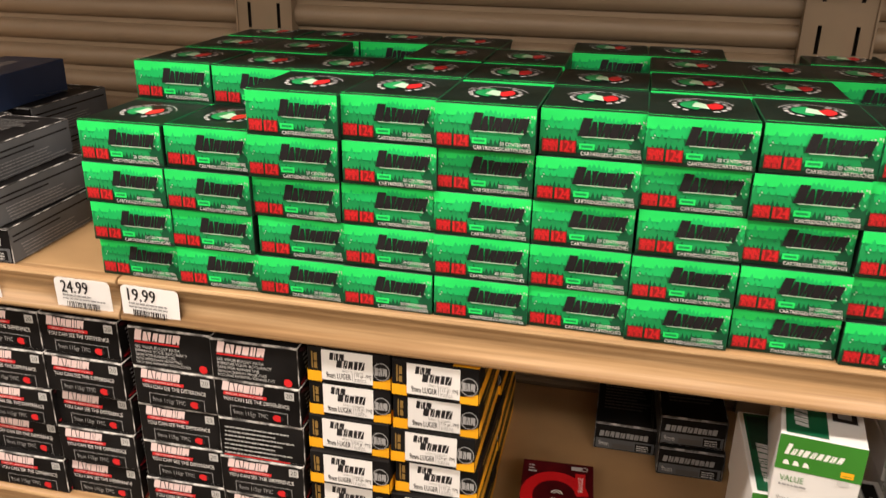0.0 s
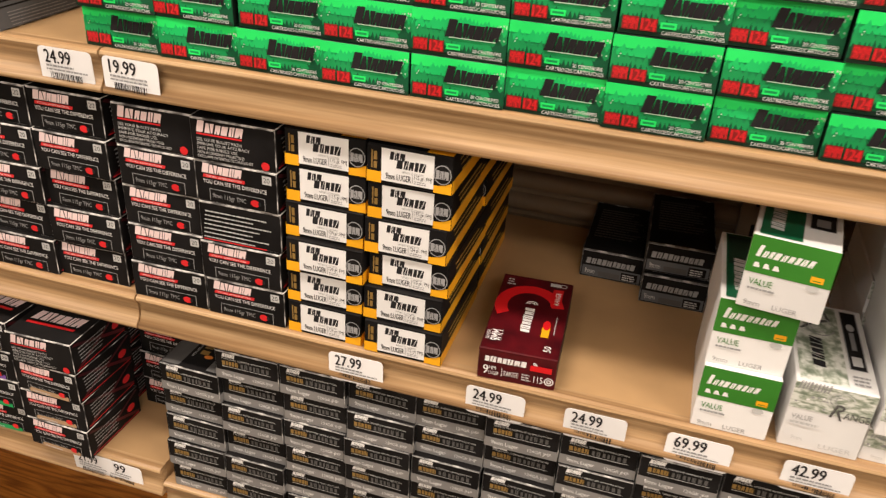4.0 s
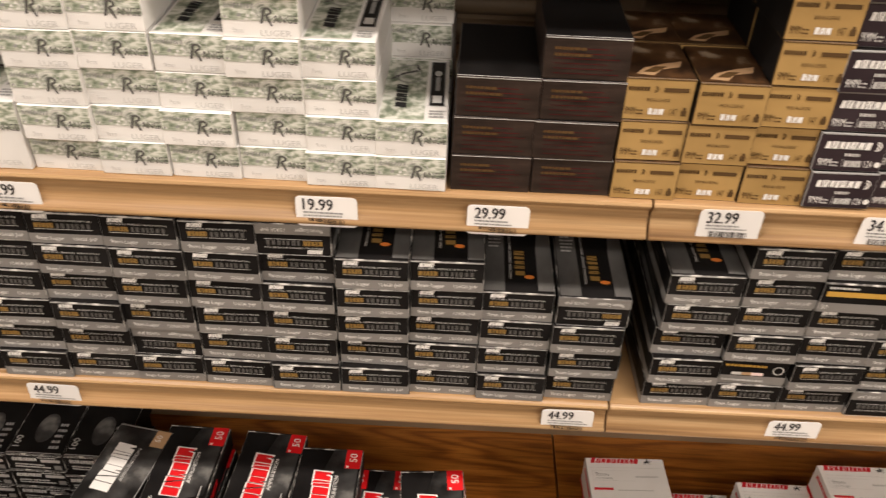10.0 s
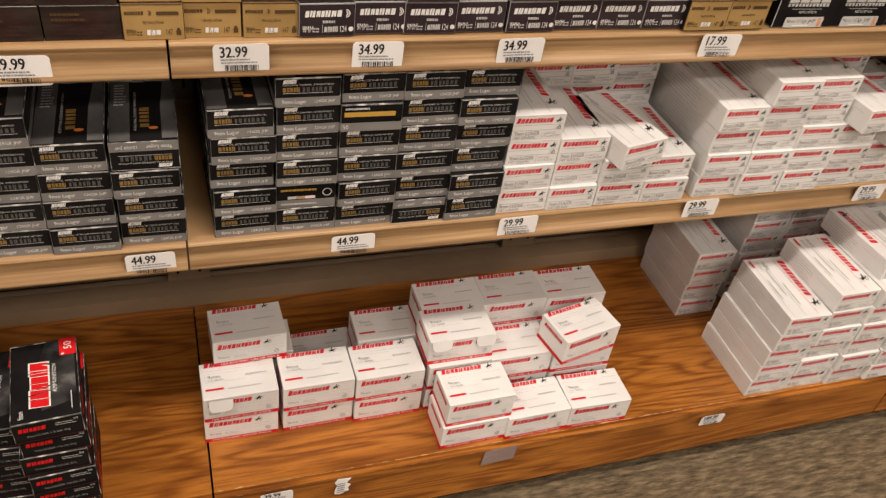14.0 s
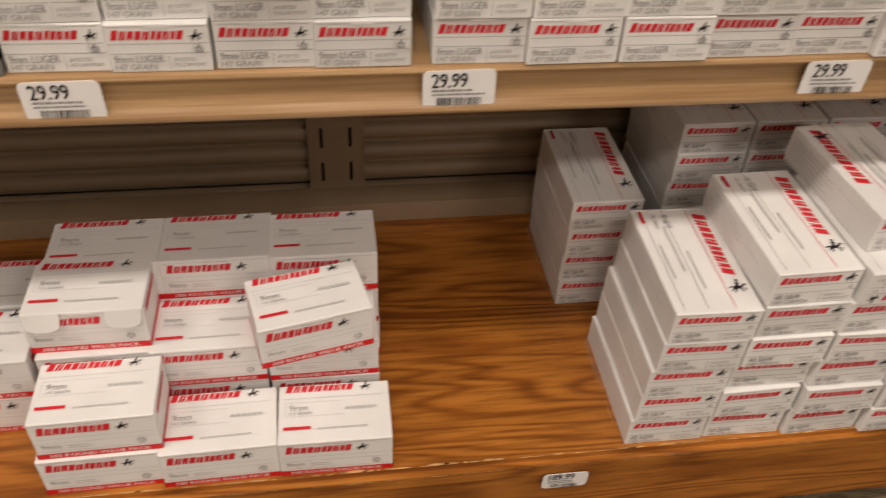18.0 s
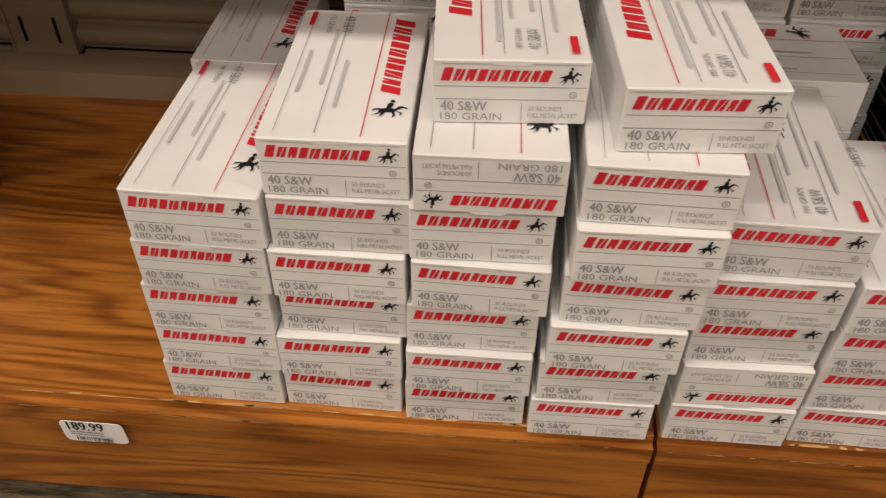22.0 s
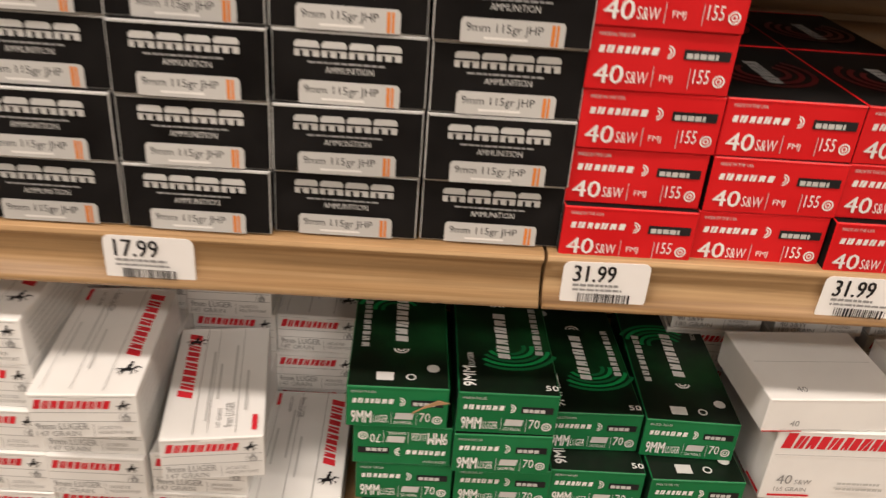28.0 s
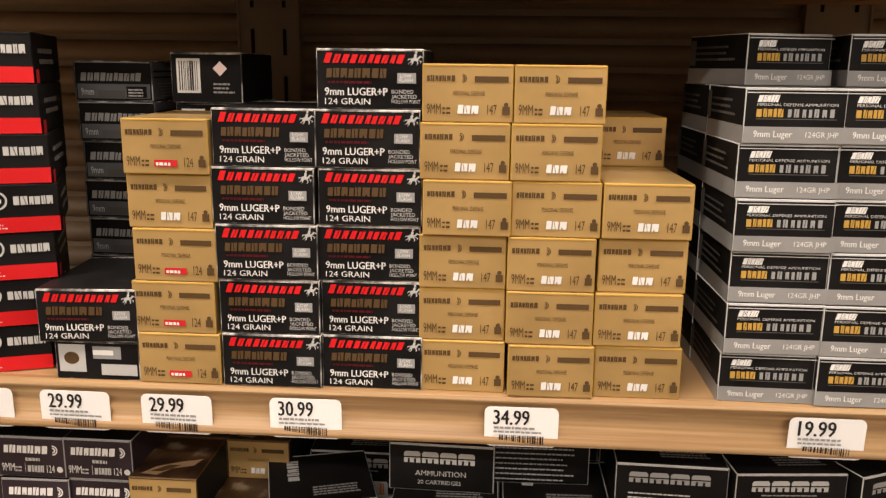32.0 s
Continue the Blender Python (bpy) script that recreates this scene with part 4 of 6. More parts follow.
t.rect(3, 4, 40, 124, M_CAMO).rect(43, 30, 57, 122, M_GREYINK).rect(44, 31, 56, 121, M_BLACK).disc(50, 96, 3.4, M_LGREY, 6).rect(48, 60, 52, 88, M_GREYINK).rect(46, 36, 54, 50, M_LGREY).bars(44, 8, 58, 24, 3, M_GREYINK, 6, 0.5)
t.word(14, 24, 24, 70, M_INK, 5, 0.2, turn="up").stroke([(8, 80), (18, 92), (32, 100), (30, 112)], 4.0, M_DULL).ring(24, 92, 9, 10, M_LGREY, 0, 300, 12, 1.4).ring(24, 92, 13, 14, M_GREYINK, 60, 330, 12, 1.4)
Kind("leaf", "leaf_print_cartridge_box", "white carton of cartridges with a grey-green leaf print", (0.0602, 0.0325, 0.128), M_WHITE, M_WHITE, M_WHITE, M_WHITE).front(sheet_leaf(60, 32.5)).top(t)
Kind("leaftall", "tall_leaf_cartridge_box", "tall white carton of cartridges with a grey-green leaf print", (0.062, 0.066, 0.128), M_WHITE, M_WHITE, M_WHITE, M_WHITE).front(sheet_leaf(62, 66)).top(t)

# umber-black carton
s = Sheet(68, 35.5)
for k in range(6):
    s.rect(8, 5 + k * 4.2, 60 - (k % 3) * 5, 5.6 + k * 4.2, M_WINE)
s.bars(8, 20, 40, 30, 2, M_BROWNINK, 4, 0.5).rect(0.6, 34.7, 68, 35.3, M_LGREY)
Kind("umber", "umber_cartridge_box", "umber-black carton of cartridges with faint dull red lines", (0.0685, 0.0355, 0.115), M_UMBER, M_BLACK, M_UMBER, M_UMBER).front(s).top(Sheet(68.5, 115).rect(0.4, 0.1, 68, 1.0, M_LGREY))


def sheet_gold(w, h, grain, redmark=False):
    s = Sheet(w, h)
    s.word(w * 0.05, h * 0.70, w * 0.36, h * 0.80, M_BROWNINK, 7, 0.0)
    s.ring(w * 0.43, h * 0.75, 1.0, 1.8, M_BROWNINK, -90, 90, 5).ring(w * 0.43, h * 0.75, 2.4, 3.0, M_BROWNINK, -90, 90, 5)
    s.rect(w * 0.56, h * 0.69, w * 0.92, h * 0.79, M_BROWNINK)
    s.text("PERSONAL DEFENSE", w * 0.33, h * 0.46, h * 0.075, M_BROWNINK, w * 0.34)
    s.text("9MM", w * 0.05, h * 0.14, h * 0.18, M_BROWNINK, w * 0.15)
    s.bars(w * 0.22, h * 0.14, w * 0.33, h * 0.3, 2, M_BROWNINK, 4)
    if redmark:
        s.rect(w * 0.36, h * 0.14, w * 0.62, h * 0.26, M_RED)
        s.bars(w * 0.38, h * 0.16, w * 0.60, h * 0.25, 1, M_WHITE, 4, 0.6)
    else:
        s.word(w * 0.38, h * 0.15, w * 0.62, h * 0.30, M_WHITE, 3, 0.1)
    s.text(grain, w * 0.70, h * 0.14, h * 0.17, M_BROWNINK, w * 0.1)
    s.rect(w * 0.86, h * 0.14, w * 0.94, h * 0.28, M_BROWNINK).disc(w * 0.9, h * 0.31, w * 0.025, M_BROWNINK)
    return s


Kind("gold", "gold_cartridge_box", "matt gold carton of defence cartridges with dark print", (0.0630, 0.0398, 0.100), M_GOLD, M_GOLD, M_GOLD, M_GOLDINK).front(sheet_gold(64.8, 40, "147")).front(sheet_gold(64.8, 40, "124", True))
t = Sheet(56, 74)
t.rect(2, 2, 54, 70, M_BROWNLID).poly([(8, 6), (22, 4), (30, 16), (46, 22), (50, 34), (34, 28), (16, 18)], M_TAN).poly([(14, 10), (24, 10), (36, 22), (26, 22)], M_BROWNINK)
Kind("goldsmall", "small_gold_cartridge_box", "small gold carton of defence cartridges with a brown picture lid", (0.0562, 0.0372, 0.074), M_GOLD, M_BROWNLID, M_BLACK, M_BROWNINK).front(sheet_gold(56, 37, "147")).top(t)

# plum-black carton
s = Sheet(57.5, 35.5)
s.word(6, 21, 44, 28, M_WHITE, 7, 0.15)
s.ring(47.5, 24.5, 1.4, 2.6, M_WHITE, -90, 90, 6).ring(47.5, 24.5, 3.4, 4.6, M_WHITE, -90, 90, 6)
s.bars(24, 14.5, 40, 18, 1, M_LGREY, 4, 0.8)
s.text("9MM", 3.5, 5, 7, M_WHITE, 11).bars(15, 5, 22, 11, 2, M_LGREY, 4)
s.rect(23.5, 4, 23.9, 13, M_LGREY).word(25.5, 5, 40, 11, M_LGREY, 5, 0.1)
s.text("124", 42, 5, 6.5, M_WHITE, 6.5).disc(53, 8, 2.6, M_WHITE)
Kind("plum", "plum_cartridge_box", "plum-black carton of defence cartridges with white print", (0.0573, 0.0355, 0.095), M_PLUM, M_BLACK, M_PLUM, M_GREYINK).front(s)


def block_word(s, x0, y0, x1, y1, mat):
    """A trade mark as four plain blocks with a slit along the middle."""
    w, h = (x1 - x0) / 4, y1 - y0
    for k in range(4):
        a, c = x0 + k * w + 0.5, 1.6
        s.poly([(a, y0), (a + w - 1.4, y0), (a + w - 1.4, y1 - c), (a + w - 1.4 - c, y1), (a + c, y1), (a, y1 - c)], mat)
        s.rect(a + w * 0.2, y0, a + w * 0.32, y0 + h * 0.36, M_BLACK).rect(a + w * 0.55, y0, a + w * 0.67, y0 + h * 0.36, M_BLACK)
    s.rect(x0, y0 + h * 0.46, x1, y0 + h * 0.58, M_BLACK)
    return s


def sheet_block(v=0):
    s = Sheet(87, 41.8)
    if v == 1:
        block_word(s, 12, 25, 72, 35, M_LGREY)
        s.text("AMMUNITION", 22, 14, 4.6, M_LGREY, 42)
        s.text("20 CARTRIDGES", 24, 6.5, 3.6, M_LGREY, 36)
        return s
    if v == 2:
        block_word(s, 10, 26, 74, 35, M_GREYINK)
        s.bars(10, 6, 62, 20, 4, M_LGREY, 6, 0.35)
        s.rect(62, 5, 72, 11, M_LGREY)
        return s
    if v == 3:
        s.bars(8, 6, 78, 36, 7, M_GREYINK, 6, 0.3)
        return s
    block_word(s, 12, 27, 73, 36, M_LGREY)
    s.bars(20, 23.6, 66, 25.4, 1, M_GREYINK, 6, 0.6)
    s.text("AMMUNITION", 30, 18.5, 3.6, M_LGREY, 27)
    s.poly([(15, 0.5), (72, 0.5), (72, 12), (70.5, 14), (16.5, 14), (15, 12)], M_LGREY)
    s.text("9mm 115gr JHP", 18, 6.6, 4.6, M_INK, 42)
    s.rect(28, 2.6, 52, 4.0, M_WHITE)
    s.rect(64.5, 1, 66.4, 12.5, M_ORANGE).rect(67.2, 1, 68.6, 12.5, M_ORANGE)
    return s


t = Sheet(87, 88)
t.word(16, 40, 26, 78, M_LGREY, 5, 0.0, turn="up").bars(36, 10, 76, 30, 4, M_GREYINK, 6)
Kind("block", "block_logo_cartridge_box", "black carton of cartridges with grey block logo and silver label", (0.087, 0.0418, 0.088), M_BLACK, M_BLACK, M_BLACK, M_LGREY)
for v in range(4):
    KINDS["block"].front(sheet_block(v)).top(t)


def sheet_ringed(w, h, cal, sub, mid, grain, ink=None):
    s = Sheet(w, h)
    s.word(w * 0.06, h * 0.60, w * 0.48, h * 0.72, M_WHITE, 7, 0.15, gap=0.32)
    s.ring(w * 0.53, h * 0.66, 1.4, 2.3, M_WHITE, -90, 90, 6).ring(w * 0.53, h * 0.66, 3.0, 3.9, M_WHITE, -90, 90, 6)
    s.rect(w * 0.64, h * 0.56, w * 0.96, h * 0.72, M_INK)
    s.bars(w * 0.66, h * 0.58, w * 0.94, h * 0.70, 1, M_LGREY, 3, 0.7)
    s.text("MADE IN THE USA", w * 0.05, h * 0.86, h * 0.06, M_LGREY, w * 0.24)
    s.text(cal, w * 0.05, h * 0.12, h * 0.30, M_WHITE, w * 0.20, bold=0.35)
    s.text(sub, w * 0.27, h * 0.14, h * 0.19, M_WHITE, w * 0.15)
    s.rect(w * 0.45, h * 0.10, w * 0.455, h * 0.42, M_LGREY)
    if mid == "FMJ":
        s.text("FMJ", w * 0.50, h * 0.2, h * 0.1, M_WHITE, w * 0.09)
    else:
        s.rect(w * 0.48, h * 0.24, w * 0.66, h * 0.40, M_LGREY, 0.2)
        s.text(mid, w * 0.48, h * 0.12, h * 0.075, M_WHITE, w * 0.18)
    s.rect(w * 0.70, h * 0.10, w * 0.705, h * 0.42, M_LGREY)
    s.text(grain, w * 0.73, h * 0.20, h * 0.22, M_WHITE, w * 0.11)
    s.ring(w * 0.91, h * 0.25, 2.6, 3.6, M_WHITE, n=14).ring(w * 0.91, h * 0.25, 1.0, 1.8, M_WHITE, n=10)
    return s


g = sheet_ringed(70, 35, "9MM", "LUGER", "LEAD FREE BALL", "70")


def lid_ringed(w, d, swirl, cal):
    t = Sheet(w, d)
    for k, r in enumerate((9, 15, 21, 27, 33)):
        t.ring(w * 0.56, d * 0.36, r, r + 3.4, (M_MIDGREEN if k % 2 else swirl), 195 + 10 * k, 380 - 10 * k, 16, 0.8)
    t.word(w * 0.42, d * 0.26, w * 0.55, d * 0.66, M_WHITE, 7, 0.1, turn="up", gap=0.25)
    t.ring(w * 0.485, d * 0.71, 1.8, 3.2, M_WHITE, 0, 180, 7).ring(w * 0.485, d * 0.71, 4.4, 5.8, M_WHITE, 0, 180, 7)
    t.text(cal, w * 0.17, d * 0.04, 8.5, M_WHITE, d * 0.15, "up", bold=0.5).text("LUGER", w * 0.17, d * 0.20, 4.0, M_WHITE, d * 0.10, "up")
    t.word(w * 0.82, d * 0.30, w * 0.90, d * 0.72, M_LGREY, 9, 0.0, turn="up", gap=0.3)
    t.text("50", w * 0.86, d * 0.03, 5.5, M_WHITE, 9)
    t.disc(w * 0.16, d * 0.86, 4.5, M_LGREY).ring(w * 0.38, d * 0.93, 2.4, 3.6, M_LGREY).rect(w * 0.55, d * 0.90, w * 0.72, d * 0.96, M_LGREY)
    return t


Kind("green", "deep_green_cartridge_box", "deep green carton of fifty cartridges with a dark swirled lid", (0.0708, 0.0352, 0.155), M_GREEN, M_SWIRL, M_DKGREEN, M_GREEN).front(g).turned(g).front(g).top(lid_ringed(71, 155, M_GREEN, "9MM")).top(lid_ringed(71, 155, M_GREEN, "9MM")).top(lid_ringed(71, 155, M_GREEN, "9MM").about())
t = Sheet(83, 130)
for k, r in enumerate((14, 22, 30)):
    t.ring(42, 60, r, r + 4, M_WINE, 130, 410, 16)
t.word(36, 34, 46, 84, M_GREYINK, 7, 0.1, turn="up")
Kind("red", "scarlet_cartridge_box", "scarlet carton of fifty cartridges with white print", (0.083, 0.0357, 0.130), M_SCARLET, M_BLACK, M_BLACK, M_SCARLET).front(sheet_ringed(83, 35.7, "40", "S&W", "FMJ", "155")).top(t)


def sheet_banded(v=0, band=None):
    s = Sheet(70.5, 35)
    s.rect(0.4, 0.4, 70, 11.5, band or M_GREY)
    if v == 1:
        s.rect(4, 19, 62, 25, M_GOLDINK).bars(5, 28, 40, 32, 1, M_LGREY, 4, 0.6)
        s.text("50", 3, 4, 5, M_WHITE, 6)
        return s
    if v == 2:
        s.bars(6, 24, 50, 29, 1, M_GOLDINK, 6, 0.6).rect(14, 13, 24, 17, M_LGREY).rect(24, 13, 34, 17, M_TAN).rect(34, 13, 46, 17, M_PINK).ring(60, 21, 4.5, 5.6, M_LGREY)
        s.bars(6, 5, 60, 10, 1, M_LGREY, 4, 0.5)
        return s
    s.word(8, 28.0, 22, 32.8, M_WHITE, 5, 0.5, gap=0.12)
    s.text("PERSONAL DEFENSE AMMUNITION", 8, 25.4, 1.9, M_LGREY, 54)
    s.word(8, 18.0, 27, 23.6, M_GOLDINK if band else M_OLDGOLD, 5, 0.0, gap=0.24)
    s.word(29, 18.0, 62, 23.6, M_GREYINK if band else M_DULL, 7, 0.0, gap=0.42)
    s.rect(8, 16.4, 62, 16.9, M_LGREY if not band else M_DULL).rect(1, 34.0, 69.5, 34.6, M_LGREY)
    s.text("9mm Luger", 7, 4.4, 4.4, M_WHITE, 26, bold=0.15)
    s.text("124GR JHP", 42, 4.6, 3.6, M_WHITE, 22)
    return s


t = Sheet(70.5, 128)
t.rect(1.5, 2, 22, 126, M_GREYLID).bars(4, 60, 9, 122, 12, M_DULL, 6, 0.4).poly([(54, 3), (69.5, 3), (69.5, 124), (58, 124), (54, 70)], M_GREYLID).word(32, 26, 42, 70, M_OLDGOLD, 5, 0.0, turn="up", gap=0.35).text("PERSONAL DEFENSE AMMUNITION", 29, 20, 2.6, M_LGREY, 80, "up").bars(6, 70, 20, 120, 8, M_LGREY, 4).disc(46, 22, 5, M_ORANGE, 3)
l = Sheet(128, 35)
l.rect(0, 0, 128, 11, M_GREY).rect(0, 11, 128, 34, M_BLACK).bars(10, 16, 100, 30, 3, M_DULL, 3, 0.4)
Kind("banded", "silver_black_cartridge_box", "black and silver carton of defence cartridges with gold print", (0.0702, 0.0347, 0.128), M_BLACK, M_BLACK, M_GREY, M_EDGE)
for v in range(3):
    KINDS["banded"].front(sheet_banded(v)).top(t)
KINDS["banded"].turned(sheet_banded()).top(t).flank(l, l)
l2 = Sheet(90, 38)
l2.rect(0, 0, 90, 12, M_STEEL).bars(10, 18, 80, 32, 3, M_DULL, 3, 0.4).rect(6, 14, 16, 34, M_DULL)
t2 = Sheet(69, 90)
t2.rect(3, 56, 66, 86, M_BLACK).word(10, 62, 58, 74, M_GOLDINK, 5, 0.0)
Kind("bandedshort", "short_silver_cartridge_box", "black and silver carton of short defence cartridges", (0.0680, 0.0376, 0.090), M_BLACK, M_SMOKE, M_BLACK, M_LGREY).front(sheet_banded(0, M_STEEL)).top(t2).flank(l2, l2)


def sheet_white(w, h, cal, grain, words):
    s = Sheet(w, h)
    s.word(w * 0.05, h * 0.68, w * 0.75, h * 0.86, M_LOGORED, 10, 0.4, 1.12, gap=0.24)
    s.rider(w * 0.80, h * 0.64, w * 0.13, M_INK)
    s.rect(w * 0.02, h * 0.60, w * 0.98, h * 0.612, M_GREYINK).rect(w * 0.02, h * 0.40, w * 0.98, h * 0.412, M_GREYINK)
    # tuck flap: grey lines paint the thin shadow under its edge
    s.rect(w * 0.05, h * 0.945, w * 0.95, h * 0.958, M_LGREY).poly([(w * 0.36, h * 0.93), (w * 0.40, h * 0.985), (w * 0.60, h * 0.985), (w * 0.64, h * 0.93)], M_LGREY).poly([(w * 0.365, h * 0.935), (w * 0.405, h * 0.998), (w * 0.595, h * 0.998), (w * 0.635, h * 0.935)], M_WHITE)
    s.text(cal, w * 0.05, h * 0.225, h * 0.15, M_GREYINK, w * (0.48 if len(cal) > 7 else 0.30), bold=0.15)
    s.text(grain, w * 0.05, h * 0.075, h * 0.115, M_GREYINK, w * 0.40)
    s.rect(w * 0.575, h * 0.07, w * 0.58, h * 0.35, M_GREYINK)
    s.text(words[0], w * 0.62, h * 0.24, h * 0.075, M_GREYINK, w * 0.22)
    s.text(words[1], w * 0.62, h * 0.13, h * 0.075, M_GREYINK, w * 0.32)
    if cal[0] == "9":
        u = w / 69
        s.poly([(x * u, h * 0.415 + y * u) for x, y in ((59.0, 0), (63.6, 0), (64.0, 4.0), (62.2, 5.2), (60.4, 5.2), (58.6, 4.0))], M_GREYINK)
        s.disc(61.3 * u, h * 0.415 + 6.0 * u, 0.9 * u, M_GREYINK, n=8).ring(61.3 * u, h * 0.415 + 2.3 * u, 1.0 * u, 1.4 * u, M_WHITE, n=10).disc(61.3 * u, h * 0.415 + 2.3 * u, 0.4 * u, M_WHITE, n=6)
        s.stroke([(57.0 * u, h * 0.41), (57.0 * u, h * 0.53), (58.6 * u, h * 0.60)], 0.5, M_GREYINK)
    else:
        s.ring(w * 0.90, h * 0.50, 1.5, 2.0, M_GREYINK, n=10).ring(w * 0.90, h * 0.50, 0.5, 0.9, M_GREYINK, n=8)
    return s


def lid_white(w, d, cal, flip=False):
    t = Sheet(w, d)
    a, b = (0.10, 0.26) if flip else (0.74, 0.90)
    t.word(w * (a + 0.01), d * 0.32, w * (b - 0.01), d * 0.93, M_LOGORED, 10, 0.4, 1.12, turn="up" if flip else "down", gap=0.24)
    t.rider(w * (a - 0.02), d * 0.15 if not flip else d * 0.80, w * 0.22, M_INK)
    rule = M_LOGORED if cal[0] == "4" else M_GREYINK
    t.rect(w * (0.31 if flip else 0.685), d * 0.02, w * (0.317 if flip else 0.692), d * 0.98, rule)
    x = 0.60 if flip else 0.26
    t.rect(w * (x + 0.12), d * 0.03, w * (x + 0.126), d * 0.97, M_GREYINK)
    t.text(cal, w * (x + 0.09), d * (0.07 if flip else 0.93), w * 0.085, M_GREYINK, d * (0.20 if len(cal) > 7 else 0.15), "up" if flip else "down")
    t.text("180 GRAIN" if cal[0] == "4" else "147 GRAIN", w * (x - 0.03), d * (0.07 if flip else 0.93), w * 0.045, M_GREYINK, d * 0.15, "up" if flip else "down")
    t.rect(w * (x - 0.15), d * 0.03, w * (x - 0.145), d * 0.97, M_GREYINK)
    for k, (p, q, e) in enumerate(((-0.10, 0.30, 0.62), (-0.19, 0.12, 0.74), (0.05, 0.36, 0.80), (0.19, 0.20, 0.55))):
        if flip or p > -0.19:
            t.rect(w * (x + p), d * q, w * (x + p + 0.022), d * e, M_LGREY)
    t.rect(w * (0.88 if flip else 0.08), d * (0.04 if flip else 0.84), w * (0.93 if flip else 0.12), d * (0.16 if flip else 0.96), M_LOGORED)
    return t


l = Sheet(132, 36)
l.bars(8, 4, 84, 32, 7, M_LGREY, 4, 0.28).rect(92, 6, 124, 6.5, M_LGREY).rect(92, 30, 124, 30.5, M_LGREY)
for key, size, cal, grain in (("white9", (0.0690, 0.0362, 0.132), "9mm LUGER", "147 GRAIN"), ("white40", (0.0785, 0.0368, 0.143), "40 S&W", "180 GRAIN")):
    w, h, d = (1000 * q for q in size)
    k = Kind(key, "white_cartridge_box" if key == "white9" else "large_white_cartridge_box", "white carton of fifty cartridges with a red slanted logo", size, M_WHITE, M_WHITE, M_WHITE, M_WHITE)
    face = sheet_white(w, h, cal, grain, ("JACKETED", "HOLLOW POINT") if key == "white9" else ("50 ROUNDS", "FULL METAL JACKET"))
    k.front(face).front(face).turned(face)
    k.top(lid_white(w, d, cal)).top(lid_white(w, d, cal, True)).top(lid_white(w, d, cal)).flank(l, l)


def sheet_value(w=104.0, h=48.0):
    s = Sheet(w, h)
    s.rect(0, 0, w, 7.0, M_SCARLET)
    s.text("100 ROUND VALUE PACK", 10, 1.7, 3.9, M_WHITE, 84, bold=0.2)
    s.word(6, 33, 66, 41.5, M_LOGORED, 10, 0.35, 1.2)
    s.rider(70, 32, 11, M_INK)
    # flap seam and tongue, their shadow slit painted in grey
    s.rect(4, 45.6, 100, 46.1, M_LGREY).poly([(38, 44.8), (41, 47.4), (63, 47.4), (66, 44.8)], M_GREYINK).poly([(38.4, 45.3), (41.3, 47.9), (62.7, 47.9), (65.6, 45.3)], M_WHITE)
    s.rect(3, 28, 101, 28.4, M_LGREY).rect(3, 22, 101, 22.4, M_LGREY).rect(3, 11, 101, 11.4, M_LGREY)
    s.text("9mm", 6, 15, 5.6, M_GREYINK).bars(28, 15, 50, 20, 2, M_LGREY, 4)
    s.ring(89, 17, 2.8, 3.6, M_GREYINK).ring(89, 17, 1.1, 1.7, M_GREYINK)
    return s


t = Sheet(103, 68)
t.word(6, 58, 70, 65.5, M_LOGORED, 10, 0.35, 1.2).rider(76, 56, 11, M_INK)
t.rect(3, 50, 100, 50.4, M_LGREY).text("9mm", 10, 36, 6.5, M_GREYINK, 17).text("115 GRAIN", 10, 31, 3.2, M_GREYINK)
t.rect(6, 29, 60, 29.3, M_LGREY).rect(6, 45, 60, 45.3, M_LGREY).rect(6, 29, 6.3, 45.3, M_LGREY).rect(5, 14, 30, 17.5, M_LOGORED).bars(36, 13, 95, 17, 1, M_LGREY, 3).bars(62, 34, 95, 40, 1, M_LGREY, 5)
l = Sheet(68, 48)
l.rect(0, 0, 68, 7.0, M_SCARLET).word(10, 34, 56, 41, M_LOGORED, 10, 0.3)
Kind("value", "value_pack_box", "white hundred-round carton with red logo and red foot band", (0.104, 0.048, 0.067), M_WHITE, M_WHITE, M_WHITE, M_WHITE).front(sheet_value()).top(t).flank(l, l)

# bulk .40 carton
s = Sheet(115, 66)
s.word(5, 50, 92, 62, M_LOGORED, 10, 0.35, 1.2).rider(95, 49, 15, M_INK)
s.rect(2, 44, 113, 44.5, M_LGREY).text("40", 10, 16, 9, M_GREYINK).text("S&W", 25, 16, 4.5, M_GREYINK).text("165 GRAIN", 10, 9, 4, M_GREYINK).rect(6, 4, 40, 6, M_LOGORED).bars(60, 12, 105, 22, 2, M_LGREY, 3)
l = Sheet(110, 66)
l.word(10, 46, 70, 56, M_LOGORED, 10, 0.3).poly([(84, 2), (108, 3), (108, 6), (86, 5)], M_SCARLET).ring(30, 22, 4, 5, M_GREYINK)
Kind("bulklid", "flat_cartridge_box", "flat white carton lying on a larger one", (0.103, 0.029, 0.085), M_WHITE, M_WHITE, M_WHITE, M_WHITE).front(Sheet(103, 29).text("40", 20, 5, 5, M_GREYINK).rect(14, 2, 60, 2.5, M_LGREY).rect(0, 0.2, 30, 1.2, M_RED)).top(Sheet(103, 85).text("40", 24, 8, 6, M_GREYINK).rect(6, 44, 98, 44.6, M_LGREY))
